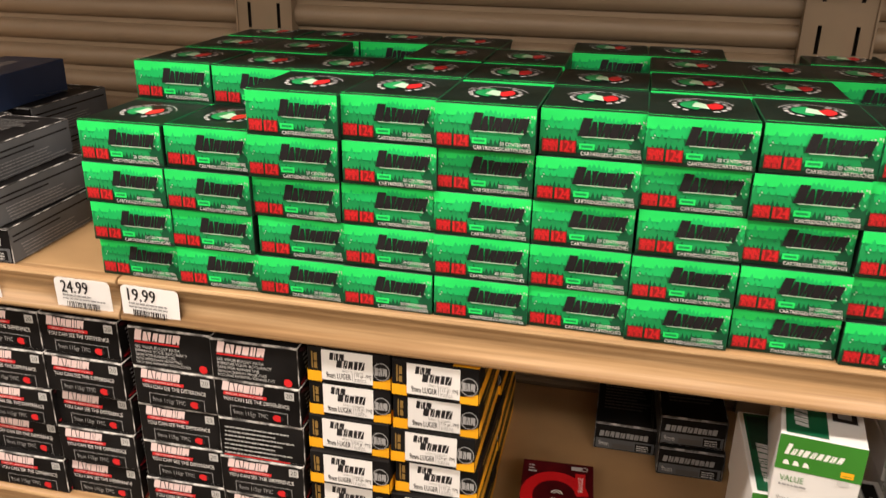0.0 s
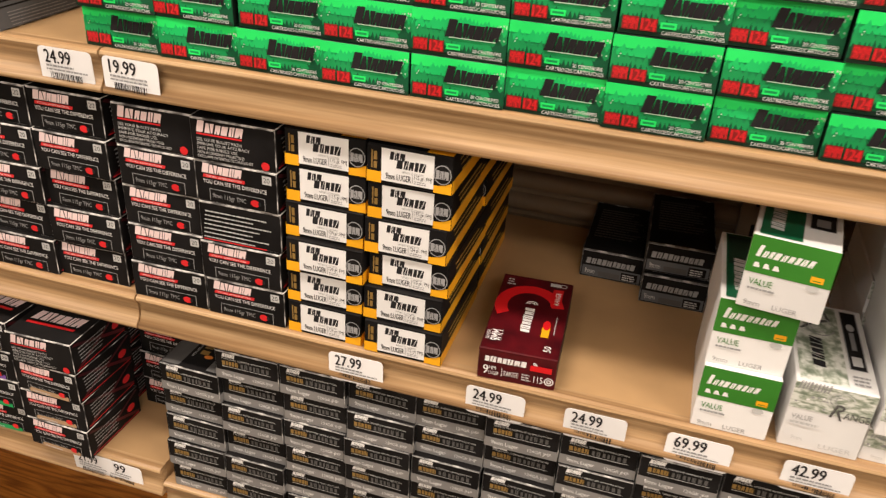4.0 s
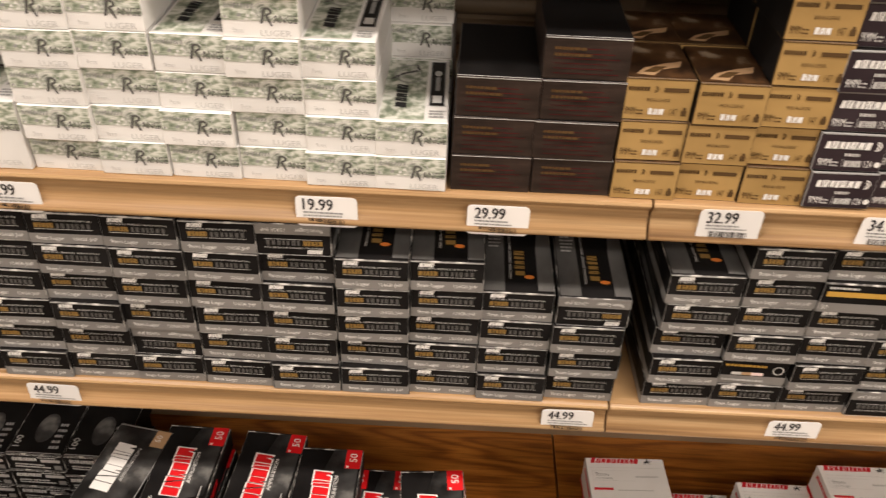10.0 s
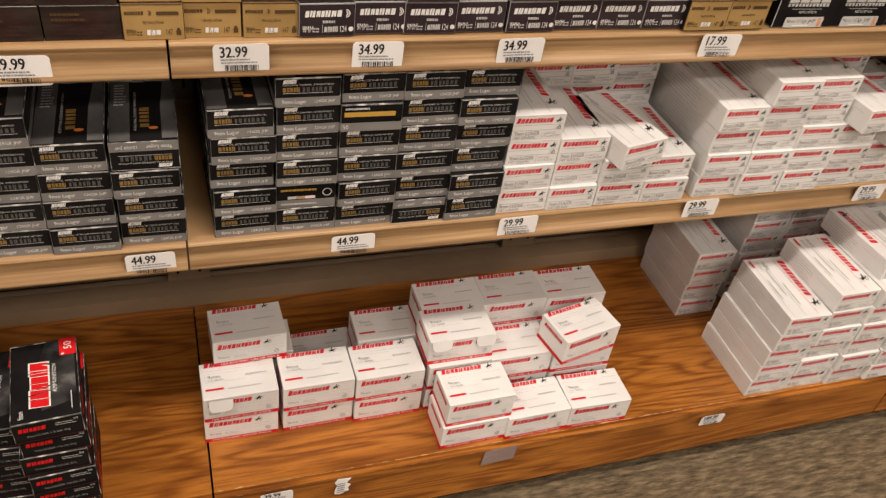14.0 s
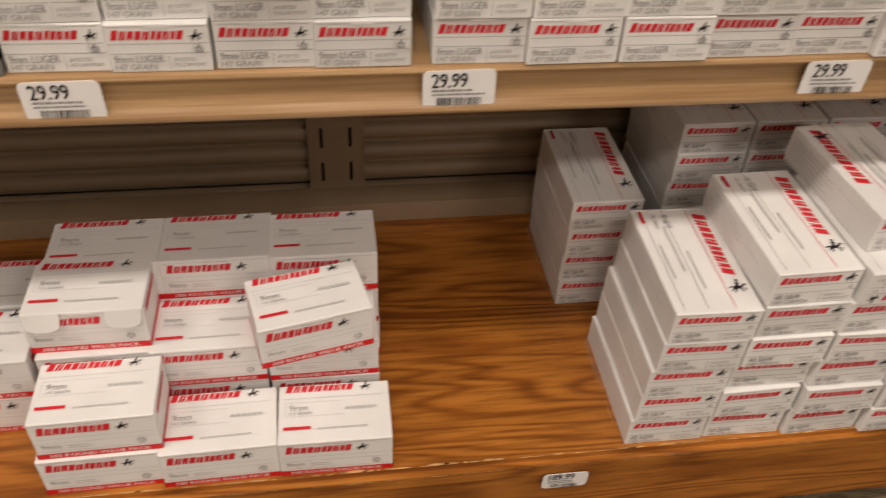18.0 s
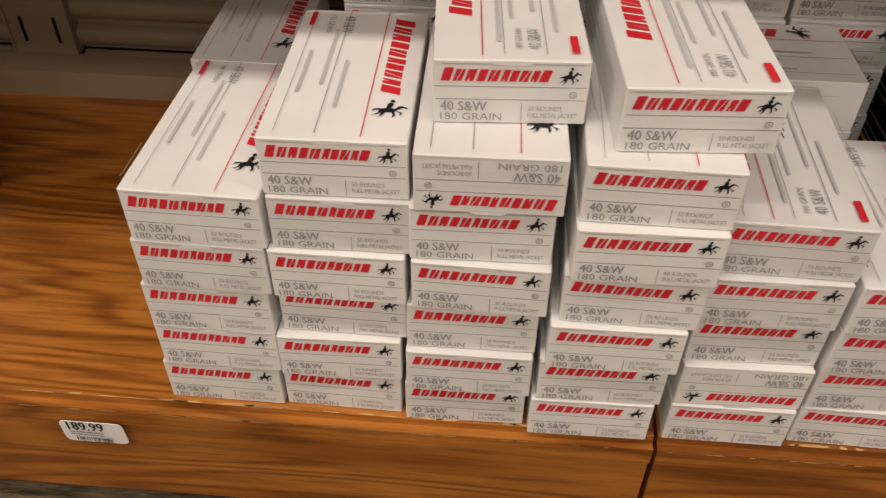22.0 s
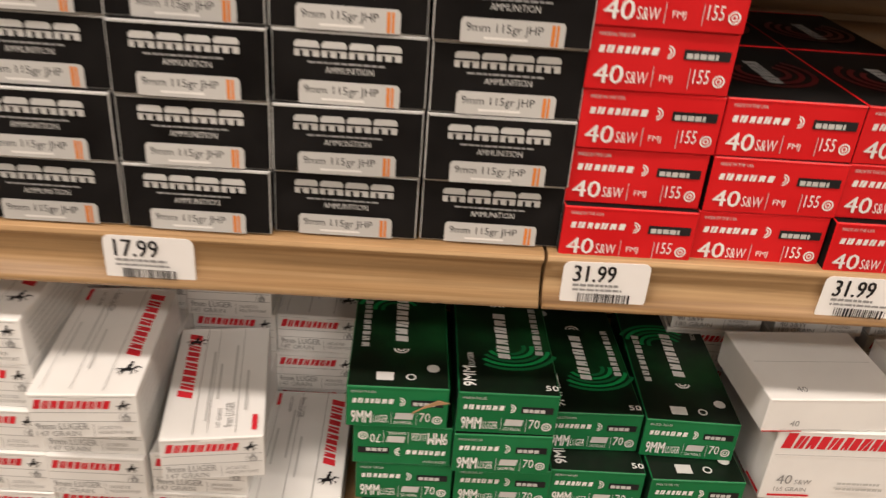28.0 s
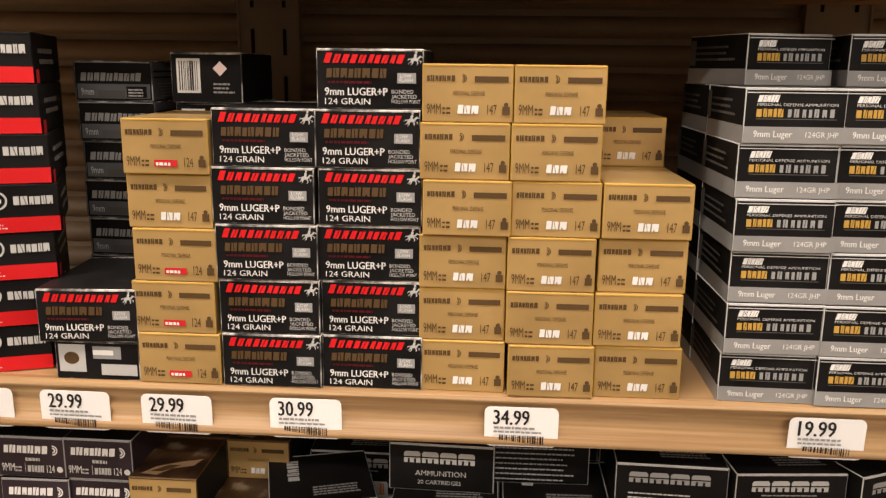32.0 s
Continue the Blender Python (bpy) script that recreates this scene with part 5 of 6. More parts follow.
Kind("bulk40", "bulk_cartridge_box", "large white hundred-round carton with a crushed flap", (0.115, 0.066, 0.110), M_WHITE, M_WHITE, M_WHITE, M_WHITE).front(s).top(Sheet(115, 110).rect(4, 54, 111, 55, M_LGREY).text("40", 20, 12, 7, M_GREYINK).word(20, 70, 95, 84, M_LOGORED, 10, 0.3)).flank(l, l)

# orange and black carton with a diamond lid
s = Sheet(79, 38)
s.rect(0, 17, 79, 38, M_OCHRE)
s.word(10, 21, 62, 31, M_INK, 8, 0.0, 1.1, gap=0.26)
s.text("40 S&W", 8, 6, 5.2, M_LGREY, 20).bars(8, 2, 40, 4.4, 1, M_GREYINK, 3)
s.rect(66, 5, 73, 11, M_GREYINK)
t = Sheet(79, 150)
t.poly([(39.5, 12), (71, 72), (39.5, 138), (8, 72)], M_LGREY).poly([(39.5, 15), (69, 72), (39.5, 135), (10, 72)], M_BLACK)
t.poly([(12, 72), (39.5, 17), (39.5, 60), (24, 96)], M_DULL).word(30, 32, 47, 114, M_LGREY, 8, 0.1, turn="down", gap=0.3).text("TARGET", 22, 60, 4.5, M_LGREY, 22, "up").disc(61, 64, 4.0, M_PINK, 5).stroke([(52, 46), (57, 72), (52, 98)], 1.6, M_GREYINK)
t.text("5", 8, 134, 7, M_INK).ring(62, 16, 3, 4, M_INK)
l = Sheet(150, 38)
l.rect(0, 20, 150, 23, M_GREY).bars(20, 6, 130, 16, 2, M_GREYINK, 4, 0.4)
Kind("orange", "orange_cartridge_box", "orange and black carton of cartridges with a black diamond lid", (0.0775, 0.038, 0.150), M_BLACK, M_OCHRE, M_BLACK, M_GREYINK).front(s).top(t).flank(l, l)


def sheet_redlogo(v=0):
    s = Sheet(76, 33)
    s.word(6, 18, 36, 25, M_SCARLET, 6, 0.2)
    s.text("9mm LUGER 115 GR. FMJ", 14, 8, 3.4, M_GREYINK, 46)
    s.bars(46, 21, 70, 27, 2, M_LGREY, 4, 0.4)
    s.rect(0, 1.0, 76, 2.0, M_WINE)
    s.text("50", 66, 26, 4, M_LGREY)
    return s


t = Sheet(76, 128)
t.poly([(34, 14), (72, 24), (73, 126), (40, 124), (31, 90), (36, 60), (30, 36)], M_SMOKE)
t.word(20, 19, 44, 93, M_WHITE, 6, 0.12, turn="up", gap=0.06)
t.word(22, 20, 42, 92, M_SCARLET, 6, 0.12, turn="up", gap=0.12)
t.text("AMMUNITION", 51, 40, 4.6, M_WHITE, 46, "up")
t.rect(56, 98, 75, 127, M_SCARLET).text("50", 70, 108, 9, M_WHITE, 13, "up").bars(58, 99, 61, 106, 1, M_PINK, 2)
t.text("9mm", 14, 6, 6, M_WHITE, 12, "up").bars(66, 10, 67.5, 40, 1, M_LGREY, 3, 0.9)
l = Sheet(128, 33)
l.rect(0, 1, 128, 2, M_SCARLET).rect(0, 31, 128, 31.6, M_GREYINK).word(14, 10, 60, 20, M_SCARLET, 6, 0.2)
Kind("redlogo", "red_logo_cartridge_box", "black carton of cartridges with a red and white lid logo", (0.076, 0.0335, 0.128), M_BLACK, M_BLACK, M_BLACK, M_EDGE).front(sheet_redlogo()).top(t).flank(l, l)
t = Sheet(62, 118)
t.rect(2, 4, 46, 114, M_SMOKE).rect(47, 4, 61, 114, M_LGREY).word(14, 20, 36, 96, M_WHITE, 6, 0.12, turn="up", gap=0.08).bars(49, 20, 58, 90, 6, M_GREYINK, 3, 0.3).text("100", 4, 104, 6, M_WHITE)
Kind("greylogo", "grey_logo_cartridge_box", "black and grey carton of cartridges with a grey lid logo", (0.062, 0.030, 0.118), M_BLACK, M_BLACK, M_BLACK, M_EDGE).front(Sheet(62, 30).word(6, 16, 40, 23, M_LGREY, 6, 0.2).bars(6, 6, 52, 12, 2, M_LGREY, 3, 0.4)).top(t)

# red, white and black cartons
s = Sheet(73, 36)
s.rect(0, 0, 73, 16, M_SCARLET).bars(8, 20, 60, 30, 2, M_INK, 3)
s2 = Sheet(73, 36)
s2.rect(0, 0, 73, 36, M_SCARLET).bars(8, 20, 60, 30, 2, M_PINK, 3)
tops = []
for back in (False, True):
    t = Sheet(73, 145)
    if back:
        t.rect(0, 105, 73, 145, M_SCARLET).rect(4, 4, 69, 101, M_BLACK)
        t.text("9mm Luger", 22, 86, 9, M_WHITE, 70, "down", 0.4).text("115", 10, 96, 7, M_WHITE, 18, "down").bars(36, 10, 50, 90, 6, M_LGREY, 4, 0.3).rect(56, 12, 62, 46, M_WINE)
    else:
        t.rect(0, 0, 73, 40, M_SCARLET).rect(4, 44, 69, 141, M_BLACK)
        t.text("9mm Luger", 18, 50, 9, M_WHITE, 70, "up", 0.4).text("115", 34, 50, 8, M_WHITE, 20, "up", 0.4).rect(26, 46, 26.6, 138, M_LGREY).bars(38, 50, 50, 136, 5, M_LGREY, 4, 0.3).rect(54, 84, 60, 124, M_WINE).rect(55, 98, 59, 118, M_PINK)
    tops.append(t)
l = Sheet(145, 36)
l.bars(20, 10, 120, 28, 3, M_LGREY, 4)
Kind("tricolour", "tricolour_cartridge_box", "red, black and white carton of cartridges", (0.073, 0.036, 0.145), M_WHITE, M_WHITE, M_WHITE, M_WHITE).front(s2).front(s).top(tops[0]).top(tops[1]).flank(l, l)

# red and black defence carton
s = Sheet(76, 36.8)
s.rect(0, 0.5, 76, 12.0, M_SCARLET).bars(8, 3.5, 40, 8.5, 2, M_PINK, 5, 0.4).ring(34, 25, 5.5, 7, M_LGREY).ring(34, 25, 1.5, 3.0, M_WHITE).word(45, 21.5, 73, 28, M_LGREY, 6, 0.0)
Kind("redblack", "red_band_cartridge_box", "black carton of cartridges with a scarlet foot band", (0.076, 0.0368, 0.110), M_BLACK, M_BLACK, M_BLACK, M_BLACK).front(s).flank(Sheet(110, 36).bars(20, 14, 90, 30, 2, M_GREYINK, 3), Sheet(110, 36).bars(20, 14, 90, 30, 2, M_GREYINK, 3).rect(0, 0, 12, 10, M_SCARLET))

s = Sheet(79, 42)
s.word(5, 31.5, 62, 37.5, M_SCARLET, 10, 0.4, 1.15, gap=0.32).rider(64, 30, 10, M_LGREY)
s.word(7, 21.5, 50, 28, M_BROWNINK, 8, 0.1).bars(8, 17.5, 48, 20, 1, M_WINE, 4, 0.7)
s.rect(57, 18, 70, 25, M_GREYINK).text("LOW", 59, 22, 2.4, M_WHITE).text("FLASH", 58.5, 19, 2.4, M_WHITE)
s.text("9mm LUGER+P", 6, 9.5, 5.2, M_WHITE, 44, bold=0.25).text("124 GRAIN", 6, 3.2, 4.2, M_WHITE, 32)
s.text("BONDED", 53, 11, 2.6, M_LGREY).text("JACKETED", 53, 7.6, 2.6, M_LGREY).text("HOLLOW POINT", 53, 4.2, 2.6, M_LGREY, 20)
Kind("redscript", "red_script_cartridge_box", "black carton of defence cartridges with a red slanted logo", (0.0752, 0.0414, 0.105), M_BLACK, M_BLACK, M_BLACK, M_EDGE).front(s)

s = Sheet(60, 41)
s.rect(5, 8, 25, 36, M_WHITE).barcode(7, 10, 23, 34, M_INK, 5).poly([(42, 34), (48, 28), (42, 22), (36, 28)], M_PINK).bars(36, 8, 54, 18, 3, M_GREYINK, 3)
Kind("coded", "barcoded_cartridge_box", "black carton showing its barcode end", (0.060, 0.041, 0.09), M_BLACK, M_BLACK, M_BLACK, M_EDGE).front(s)
s = Sheet(66, 30)
s.rect(3, 6, 24, 28, M_LGREY).disc(13, 17, 6, M_BROWNINK, 5).rect(30, 17, 52, 27, M_GREYINK).rect(30, 20, 46, 24, M_WHITE).rect(36, 4, 64, 13, M_LGREY)
Kind("photo", "picture_cartridge_box", "black carton with a pale picture panel and silver label", (0.066, 0.031, 0.1), M_BLACK, M_BLACK, M_BLACK, M_EDGE).front(s)

# carton with a slug picture
s = Sheet(72, 33)
s.word(4, 24, 42, 30, M_LGREY, 8, 0.15).poly([(6, 4), (14, 3), (18, 8), (16, 20), (11, 22), (7, 14)], M_LGREY).disc(14, 19, 2.6, M_PINK, 4)
s.text("9", 26, 6, 8, M_WHITE, 5).bars(34, 4, 66, 12, 2, M_LGREY, 3)
Kind("slug", "slug_picture_cartridge_box", "black carton with a pale bullet picture", (0.072, 0.033, 0.1), M_BLACK, M_BLACK, M_BLACK, M_EDGE).front(s)
# dark carton with rows of small silver print, hundred rounds
s = Sheet(76.5, 31)
s.word(6, 17, 40, 24, M_LGREY, 9, 0.2).bars(8, 5, 60, 13, 2, M_LGREY, 3, 0.6).rect(46, 17, 72, 23, M_SILVER).rect(1, 29.6, 75.5, 30.4, M_LGREY).bars(42, 25.5, 72, 28.5, 1, M_LGREY, 5, 0.6).rect(62, 4, 72, 12, M_GREY)
t = Sheet(76.5, 120)
t.text("100", 12, 12, 8.5, M_LGREY, 19, "up").disc(38, 46, 14, M_SMOKE, 26).bars(54, 10, 68, 60, 5, M_GREYINK, 3).rect(1, 1, 75, 2.2, M_GREYINK)
Kind("silverprint", "silver_print_cartridge_box", "black hundred-round carton with small silver print", (0.0765, 0.0310, 0.120), M_BLACK, M_BLACK, M_BLACK, M_EDGE).front(s).top(t)
t = Sheet(72, 124)
t.rect(52, 96, 70, 122, M_TAN).word(14, 22, 38, 94, M_WHITE, 6, 0.12, turn="up", gap=0.08).text("AMMUNITION", 46, 40, 4.4, M_LGREY, 50, "up").text("50", 62, 104, 7, M_WHITE, 11, "up")
Kind("tanlogo", "tan_corner_cartridge_box", "smoky black carton with a silver lid logo and tan corner", (0.072, 0.0335, 0.124), M_BLACK, M_SMOKE, M_BLACK, M_GREYINK).front(sheet_redlogo()).top(t)

# ---- cartons on the top shelves ----
E0 = 0.005
for row, heights in enumerate(([4, 4, 5, 5, 5, 5, 5, 5, 5], [5, 5, 5, 5, 5, 5, 5, 5, 4], [5, 5, 4, 5, 5, 4, 5, 5, 5], [5, 5, 5, 5, 4, 5, 5, 4, 5])):
    pile("pine", spread(-0.018, 0.655, 9), E0 + row * 0.0875 + (0.006 if row > 1 else 0.0), Z3, heights, seed=50 * row, sides=False, jt=1.0 if row == 0 else 2.0)
pile("emblem", spread(0.661, 0.80, 2), E0, Z3, [3, 3], 1)
windowed = put_box("emblem", 0.70, 0.012, Z3 + 3 * 0.0368, 5, 1, label="black carton of cartridges with a clear window in its upper edge")
bm = bmesh.new()
for x0, x1, z0, z1 in ((0.003, 0.022, 0.023, 0.0368), (0.001, 0.003, 0.026, 0.0368), (0.022, 0.024, 0.026, 0.0368)):
    bm_box(bm, x0, -0.0006, z0, x1, 0.014, z1)
part("window", bm_mesh("window", bm, M_TRAY), windowed, "clear plastic window in the carton edge")
for k in range(2):
    bm = bmesh.new()
    bmesh.ops.create_cone(bm, cap_ends=True, segments=14, radius1=0.0046, radius2=0.0044, depth=0.009)
    bmesh.ops.create_uvsphere(bm, u_segments=14, v_segments=7, radius=0.0044, matrix=Matrix.Translation((0, 0, 0.0045)))
    bmesh.ops.translate(bm, vec=(0.0075 + 0.010 * k, 0.0036, 0.0292), verts=bm.verts)
    part("cartridge", bm_mesh("cartridge", bm, M_BRASS, smooth=True), windowed, "brass cartridge behind the window")
column("slug", 0.842, 0.006, Z3, 5)
column("slug", 0.918, 0.006, Z3, 5)
column("emblem", 0.77, 0.11, Z3, 3)
column("slate", -0.137, 0.006, Z3, 3, jt=2, lean=-0.009)
column("slate", -0.215, 0.012, Z3, 3, jt=2, lean=-0.006)
column("slate", -0.225, 0.16, Z3, 3, jt=2)
put_box("navylid", -0.24, 0.13, Z3 + 3 * 0.0343, 4)
column("slate", -0.292, 0.02, Z3, 3, jt=2)

E3 = Y3C + 0.003
for r, (dx, turn) in enumerate(((0.0, 20), (0.004, 21), (0.010, 24), (0.016, 25), (0.012, 22), (0.008, 20), (0.006, 19))):
    put_box("redblack", 1.700 + dx, E3 + 0.008, Z3C + 0.0371 * r, turn)
    put_box("redblack", 1.622 + dx * 0.6, E3 - 0.004, Z3C + 0.0371 * r, turn - 14)
put_box("photo", 1.783, E3, Z3C)
put_box("redscript", 1.780, E3 - 0.004, Z3C + 0.0315, 4)
pile("gold", [1.816, 1.879], E3, Z3C, [5], odd={0: {0: 1, 1: 1, 2: 1, 4: 1}})
column("coded", 1.843, E3 + 0.105, Z3C, 6)
pile("redscript", [1.880, 1.955, 2.031], E3, Z3C, [5, 6])
pile("gold", [2.031, 2.0945, 2.158, 2.222], E3, Z3C, [6, 6, 4], 1, [6, 6, 5])
pile("bandedshort", spread(2.250, 2.524, 4), E3, Z3C, [6, 6, 6, 6], 1, [6, 6, 6, 6])
put_box("bandedshort", 2.298, E3 + 0.061, Z3C + 6 * 0.0379, 14)
put_box("bandedshort", 2.372, E3 + 0.050, Z3C + 6 * 0.0379, -6)
column("slate", 1.752, E3 + 0.13, Z3C, 7, jt=4)

# ---- cartons on the second shelves ----
pile("pinklogo", [-0.34, -0.256, -0.176, -0.094, -0.013], 0.008, Z2, [5, 5, 5, 5], odd={3: {4: 0}})
pile("pinklogo", [0.0, 0.080, 0.165], E0, Z2, [5, 5], 1, [5, 5], odd={0: {4: 2}, 1: {4: 2, 2: 1}})
pile("amber", [0.168, 0.245, 0.321], E0, Z2, [6, 6], 1, [5, 5], odd={0: {0: 1, 1: 1, 2: 1, 3: 1}, 1: {3: 1}})
put_box("wine", 0.391, 0.002, Z2, 3.5)
for x, y, n in ((0.447, 0.215, 1), (0.515, 0.19, 2)):
    column("slate", x, y, Z2, n, jt=3)
column("tallgreen", 0.573, E0, Z2, 2, jt=1.5)
put_box("tallgreen", 0.584, -0.002, Z2 + 2 * 0.0623, -7)
put_box("leaftall", 0.645, E0, Z2)
pile("leaf", [0.679, 0.739, 0.800, 0.860, 0.921, 0.978, 1.039], E0, Z2, [5, 5, 4, 6, 4, 2], 1, [6, 6, 6, 6, 6, 5])
pile("umber", [1.042, 1.112, 1.180], E0, Z2, [3, 4])
pile("goldsmall", [1.180, 1.236, 1.292, 1.348], E0, Z2, [3, 3, 5], 1, [3, 3, 5])
pile("plum", spread(1.346, 1.796, 8), E0, Z2 + 0.002, [6] * 8)
pile("goldsmall", [1.794, 1.850, 1.906], -0.004, Z2 + 0.002, [5, 4], 1, [5, 5])
pile("block", [1.922, 2.006, 2.094, 2.183, 2.271, 2.361, 2.447], E0, Z2 + 0.001, [3, 4, 4, 4, 4, 4], 1, [4, 4, 5, 5, 4, 4])
za = Z2 + 0.001
put_box("block", 1.952, 0.004, za + 3 * 0.0421, 16, 2)
put_box("block", 2.045, 0.03, za + 4 * 0.0421, -2, 1)
put_box("block", 2.125, 0.05, za + 4 * 0.0421, 1, 3)
put_box("block", 2.228, 0.01, za + 4 * 0.0421, -2, 2)
put_box("block", 2.318, 0.004, za + 4 * 0.0421, 5, 0)
put_box("block", 2.41, 0.02, za + 4 * 0.0421, 24, 2)
pile("red", [2.447, 2.532, 2.616, 2.70], E0, Z2 - 0.003, [5, 3, 3], 1, [5, 3, 3])
column("block", 2.748, E0, Z2 - 0.003, 4)

# ---- cartons on the lowest shelves ----
column("pinklogo", -0.123, -0.012, Z1A, 4, jt=2, seed=5, odd={0: 3, 1: 3, 2: 3, 3: 2})
column("pinklogo", -0.215, -0.006, Z1A, 4, jt=3, seed=6, odd={0: 5, 1: 5, 2: 4, 3: 3})
column("pinklogo", -0.045, 0.10, Z1A, 4, jt=2)
column("pinklogo", -0.14, 0.09, Z1A, 4, jt=2)
column("pinklogo", -0.235, 0.10, Z1A, 4, jt=3)
pile("banded", spread(0.014, 1.221, 17), E0, Z1, [5, 6, 6, 6, 6, 6, 6, 6, 6, 6, 6, 6, 6, 5, 5, 4, 4], 1, [5] * 17, odd={7: {0: 3}, 12: {5: 3}, 10: {1: 3}, 16: {3: 3}})
pile("banded", [1.253, 1.322, 1.394, 1.465, 1.534, 1.606], E0, Z1, [5, 6, 6, 6, 6], 1, [5, 5, 5, 5, 5], odd={1: {1: 2}, 2: {4: 1}, 3: {0: 3}})
pile("white9", spread(1.606, 1.884, 4), E0, Z1, [4, 3, 2, 2], 1, [4, 4, 5, 5])
put_box("white9", 1.790, -0.012, Z1 + 2 * 0.0365, 13)
pile("white9", spread(1.900, 2.315, 6), 0.0, Z1, [4, 5, 5, 3, 2, 1], 1, [5, 6, 6, 5, 4, 3])
put_box("white9", 2.150, -0.024, Z1 + 3 * 0.0365, 4)
put_box("white9", 2.2295, -0.018, Z1 + 2 * 0.0365, 8, 1)
for n, (x, rows, lean, odd) in enumerate(((2.364, 4, -0.0035, {2: 1, 3: 2}), (2.4345, 4, -0.002, {0: 1}), (2.508, 2, -0.0035, None), (2.5815, 2, -0.0045, {1: 2}))):
    column("green", x, E0, Z1, rows, n, odd=odd, lean=lean)
put_box("green", 2.501, 0.031, Z1 + 2 * 0.0355, 1)
put_box("green", 2.573, 0.027, Z1 + 2 * 0.0355, -2, 2)
pile("white40", [2.578, 2.667, 2.757, 2.845], 0.15, Z1, [5, 5, 5], 0)
for x in (2.691, 2.812):
    for z, high, dx in ((Z1, 0.74, 0.0), (Z1 + 0.0495, 1.0, -0.008)):
        ob = put_box("bulk40", x + dx, 0.012, z, 1 if dx else -1)
        ob.matrix_world = ob.matrix_world @ Matrix.Diagonal((0.94, 1, high, 1))
    put_box("bulklid", x - 0.026, 0.012, Z1 + 0.116, 4)

# ---- cartons on the base deck ----
for x, y, a, v in ((-0.076, -0.042, 5.8, 1), (-0.155, -0.048, 5, 0), (-0.237, -0.049, 5.5, 0), (-0.319, -0.05, 5, 0)):
    for r in range(3):
        put_box("tricolour", x + 0.001 * r, y, DECK + 0.0364 * r, a + 0.6 * r, v)
pile("silverprint", spread(0.0, 0.616, 8), 0.098, DECK, [4] * 8, 0)
for x, y, a, n, key in ((0.05, -0.045, -24, 3, "greylogo"), (0.135, -0.05, -6, 3, "tanlogo"), (0.215, -0.04, 8, 2, "tanlogo"), (0.30, -0.05, -14, 2, "greylogo"), (0.39, -0.045, 4, 2, "redlogo"), (0.48, -0.05, -5, 2, "greylogo"), (0.57, -0.045, 3, 2, "redlogo"), (0.652, -0.03, -12, 6, "tanlogo"), (0.735, -0.034, -4, 6, "redlogo"), (0.828, -0.035, -6, 6, "redlogo"), (0.912, -0.056, -3, 6, "redlogo"), (0.972, -0.058, -2, 5, "redlogo"), (1.045, -0.081, 2, 6, "redlogo")):
    for r in range(n):
        put_box(key, x + 0.003 * math.sin(r * 2.3 + x * 40), y + 0.003 * math.cos(r * 1.7 + x * 30), DECK + 0.034 * r, a + (r % 3) * 1.2)
V = 0.0483
for x, y, n in ((1.272, 0.002, 2), (1.383, 0.002, 2), (1.489, 0.0, 2), (1.600, 0.0, 2), (1.6985, -0.001, 2), (1.806, -0.003, 2), (1.605, -0.077, 1), (1.7085, -0.079, 1), (1.813, -0.081, 1), (1.305, 0.073, 2), (1.405, 0.085, 1), (1.507, 0.072, 2), (1.604, 0.068, 3), (1.7075, 0.068, 3), (1.811, 0.067, 3)):
    column("value", x, y, DECK, n, jt=1.2, jx=0.001, jy=0.0015, topmost=True)
put_box("value", 1.293, 0.062, DECK + 2 * V, 2)
put_box("value", 1.609, -0.073, DECK + V, 1)
put_box("value", 1.598, 0.008, DECK + 2 * V, 0)
put_box("value", 1.802, -0.0195, DECK + 2 * V, 12.3)
for n, (x, y, rows, odd, lean) in enumerate(((2.1345, -0.079, 5, None, 0.0018), (2.2155, -0.080, 6, None, 0.0019), (2.2975, -0.084, 6, {5: 2}, 0.0015), (2.3805, -0.089, 6, None, 0.0024), (2.469, -0.082, 5, {1: 2, 4: 1}, 0.0), (2.552, -0.080, 4, None, 0.0))):
    column("white40", x, y, DECK, rows, n + 3, odd=odd, jx=0.0016, jy=0.004, jt=1.5, lean=lean)
for x, y, rows in ((2.112, 0.122, 4), (2.228, 0.152, 6), (2.309, 0.154, 6), (2.391, 0.155, 6), (2.472, 0.155, 6), (2.555, 0.155, 6)):
    column("white40", x, y, DECK, rows, 40 + rows, jx=0.0005)
put_box("white40", 2.313, -0.056, DECK + 6 * 0.0371, 3.5, 1)
put_box("white40", 2.406, -0.074, DECK + 6 * 0.0371, 3.5, 1)
for r in range(5):
    put_box("white40", 2.546, 0.108, DECK + r * 0.0371, 90 + r % 2)
pile("orange", spread(2.591, 2.907, 4), -0.086, DECK, [6, 6, 6, 6], 0)
pile("orange", spread(2.608, 2.924, 4), 0.085, DECK, [7, 7, 7, 7], 0)

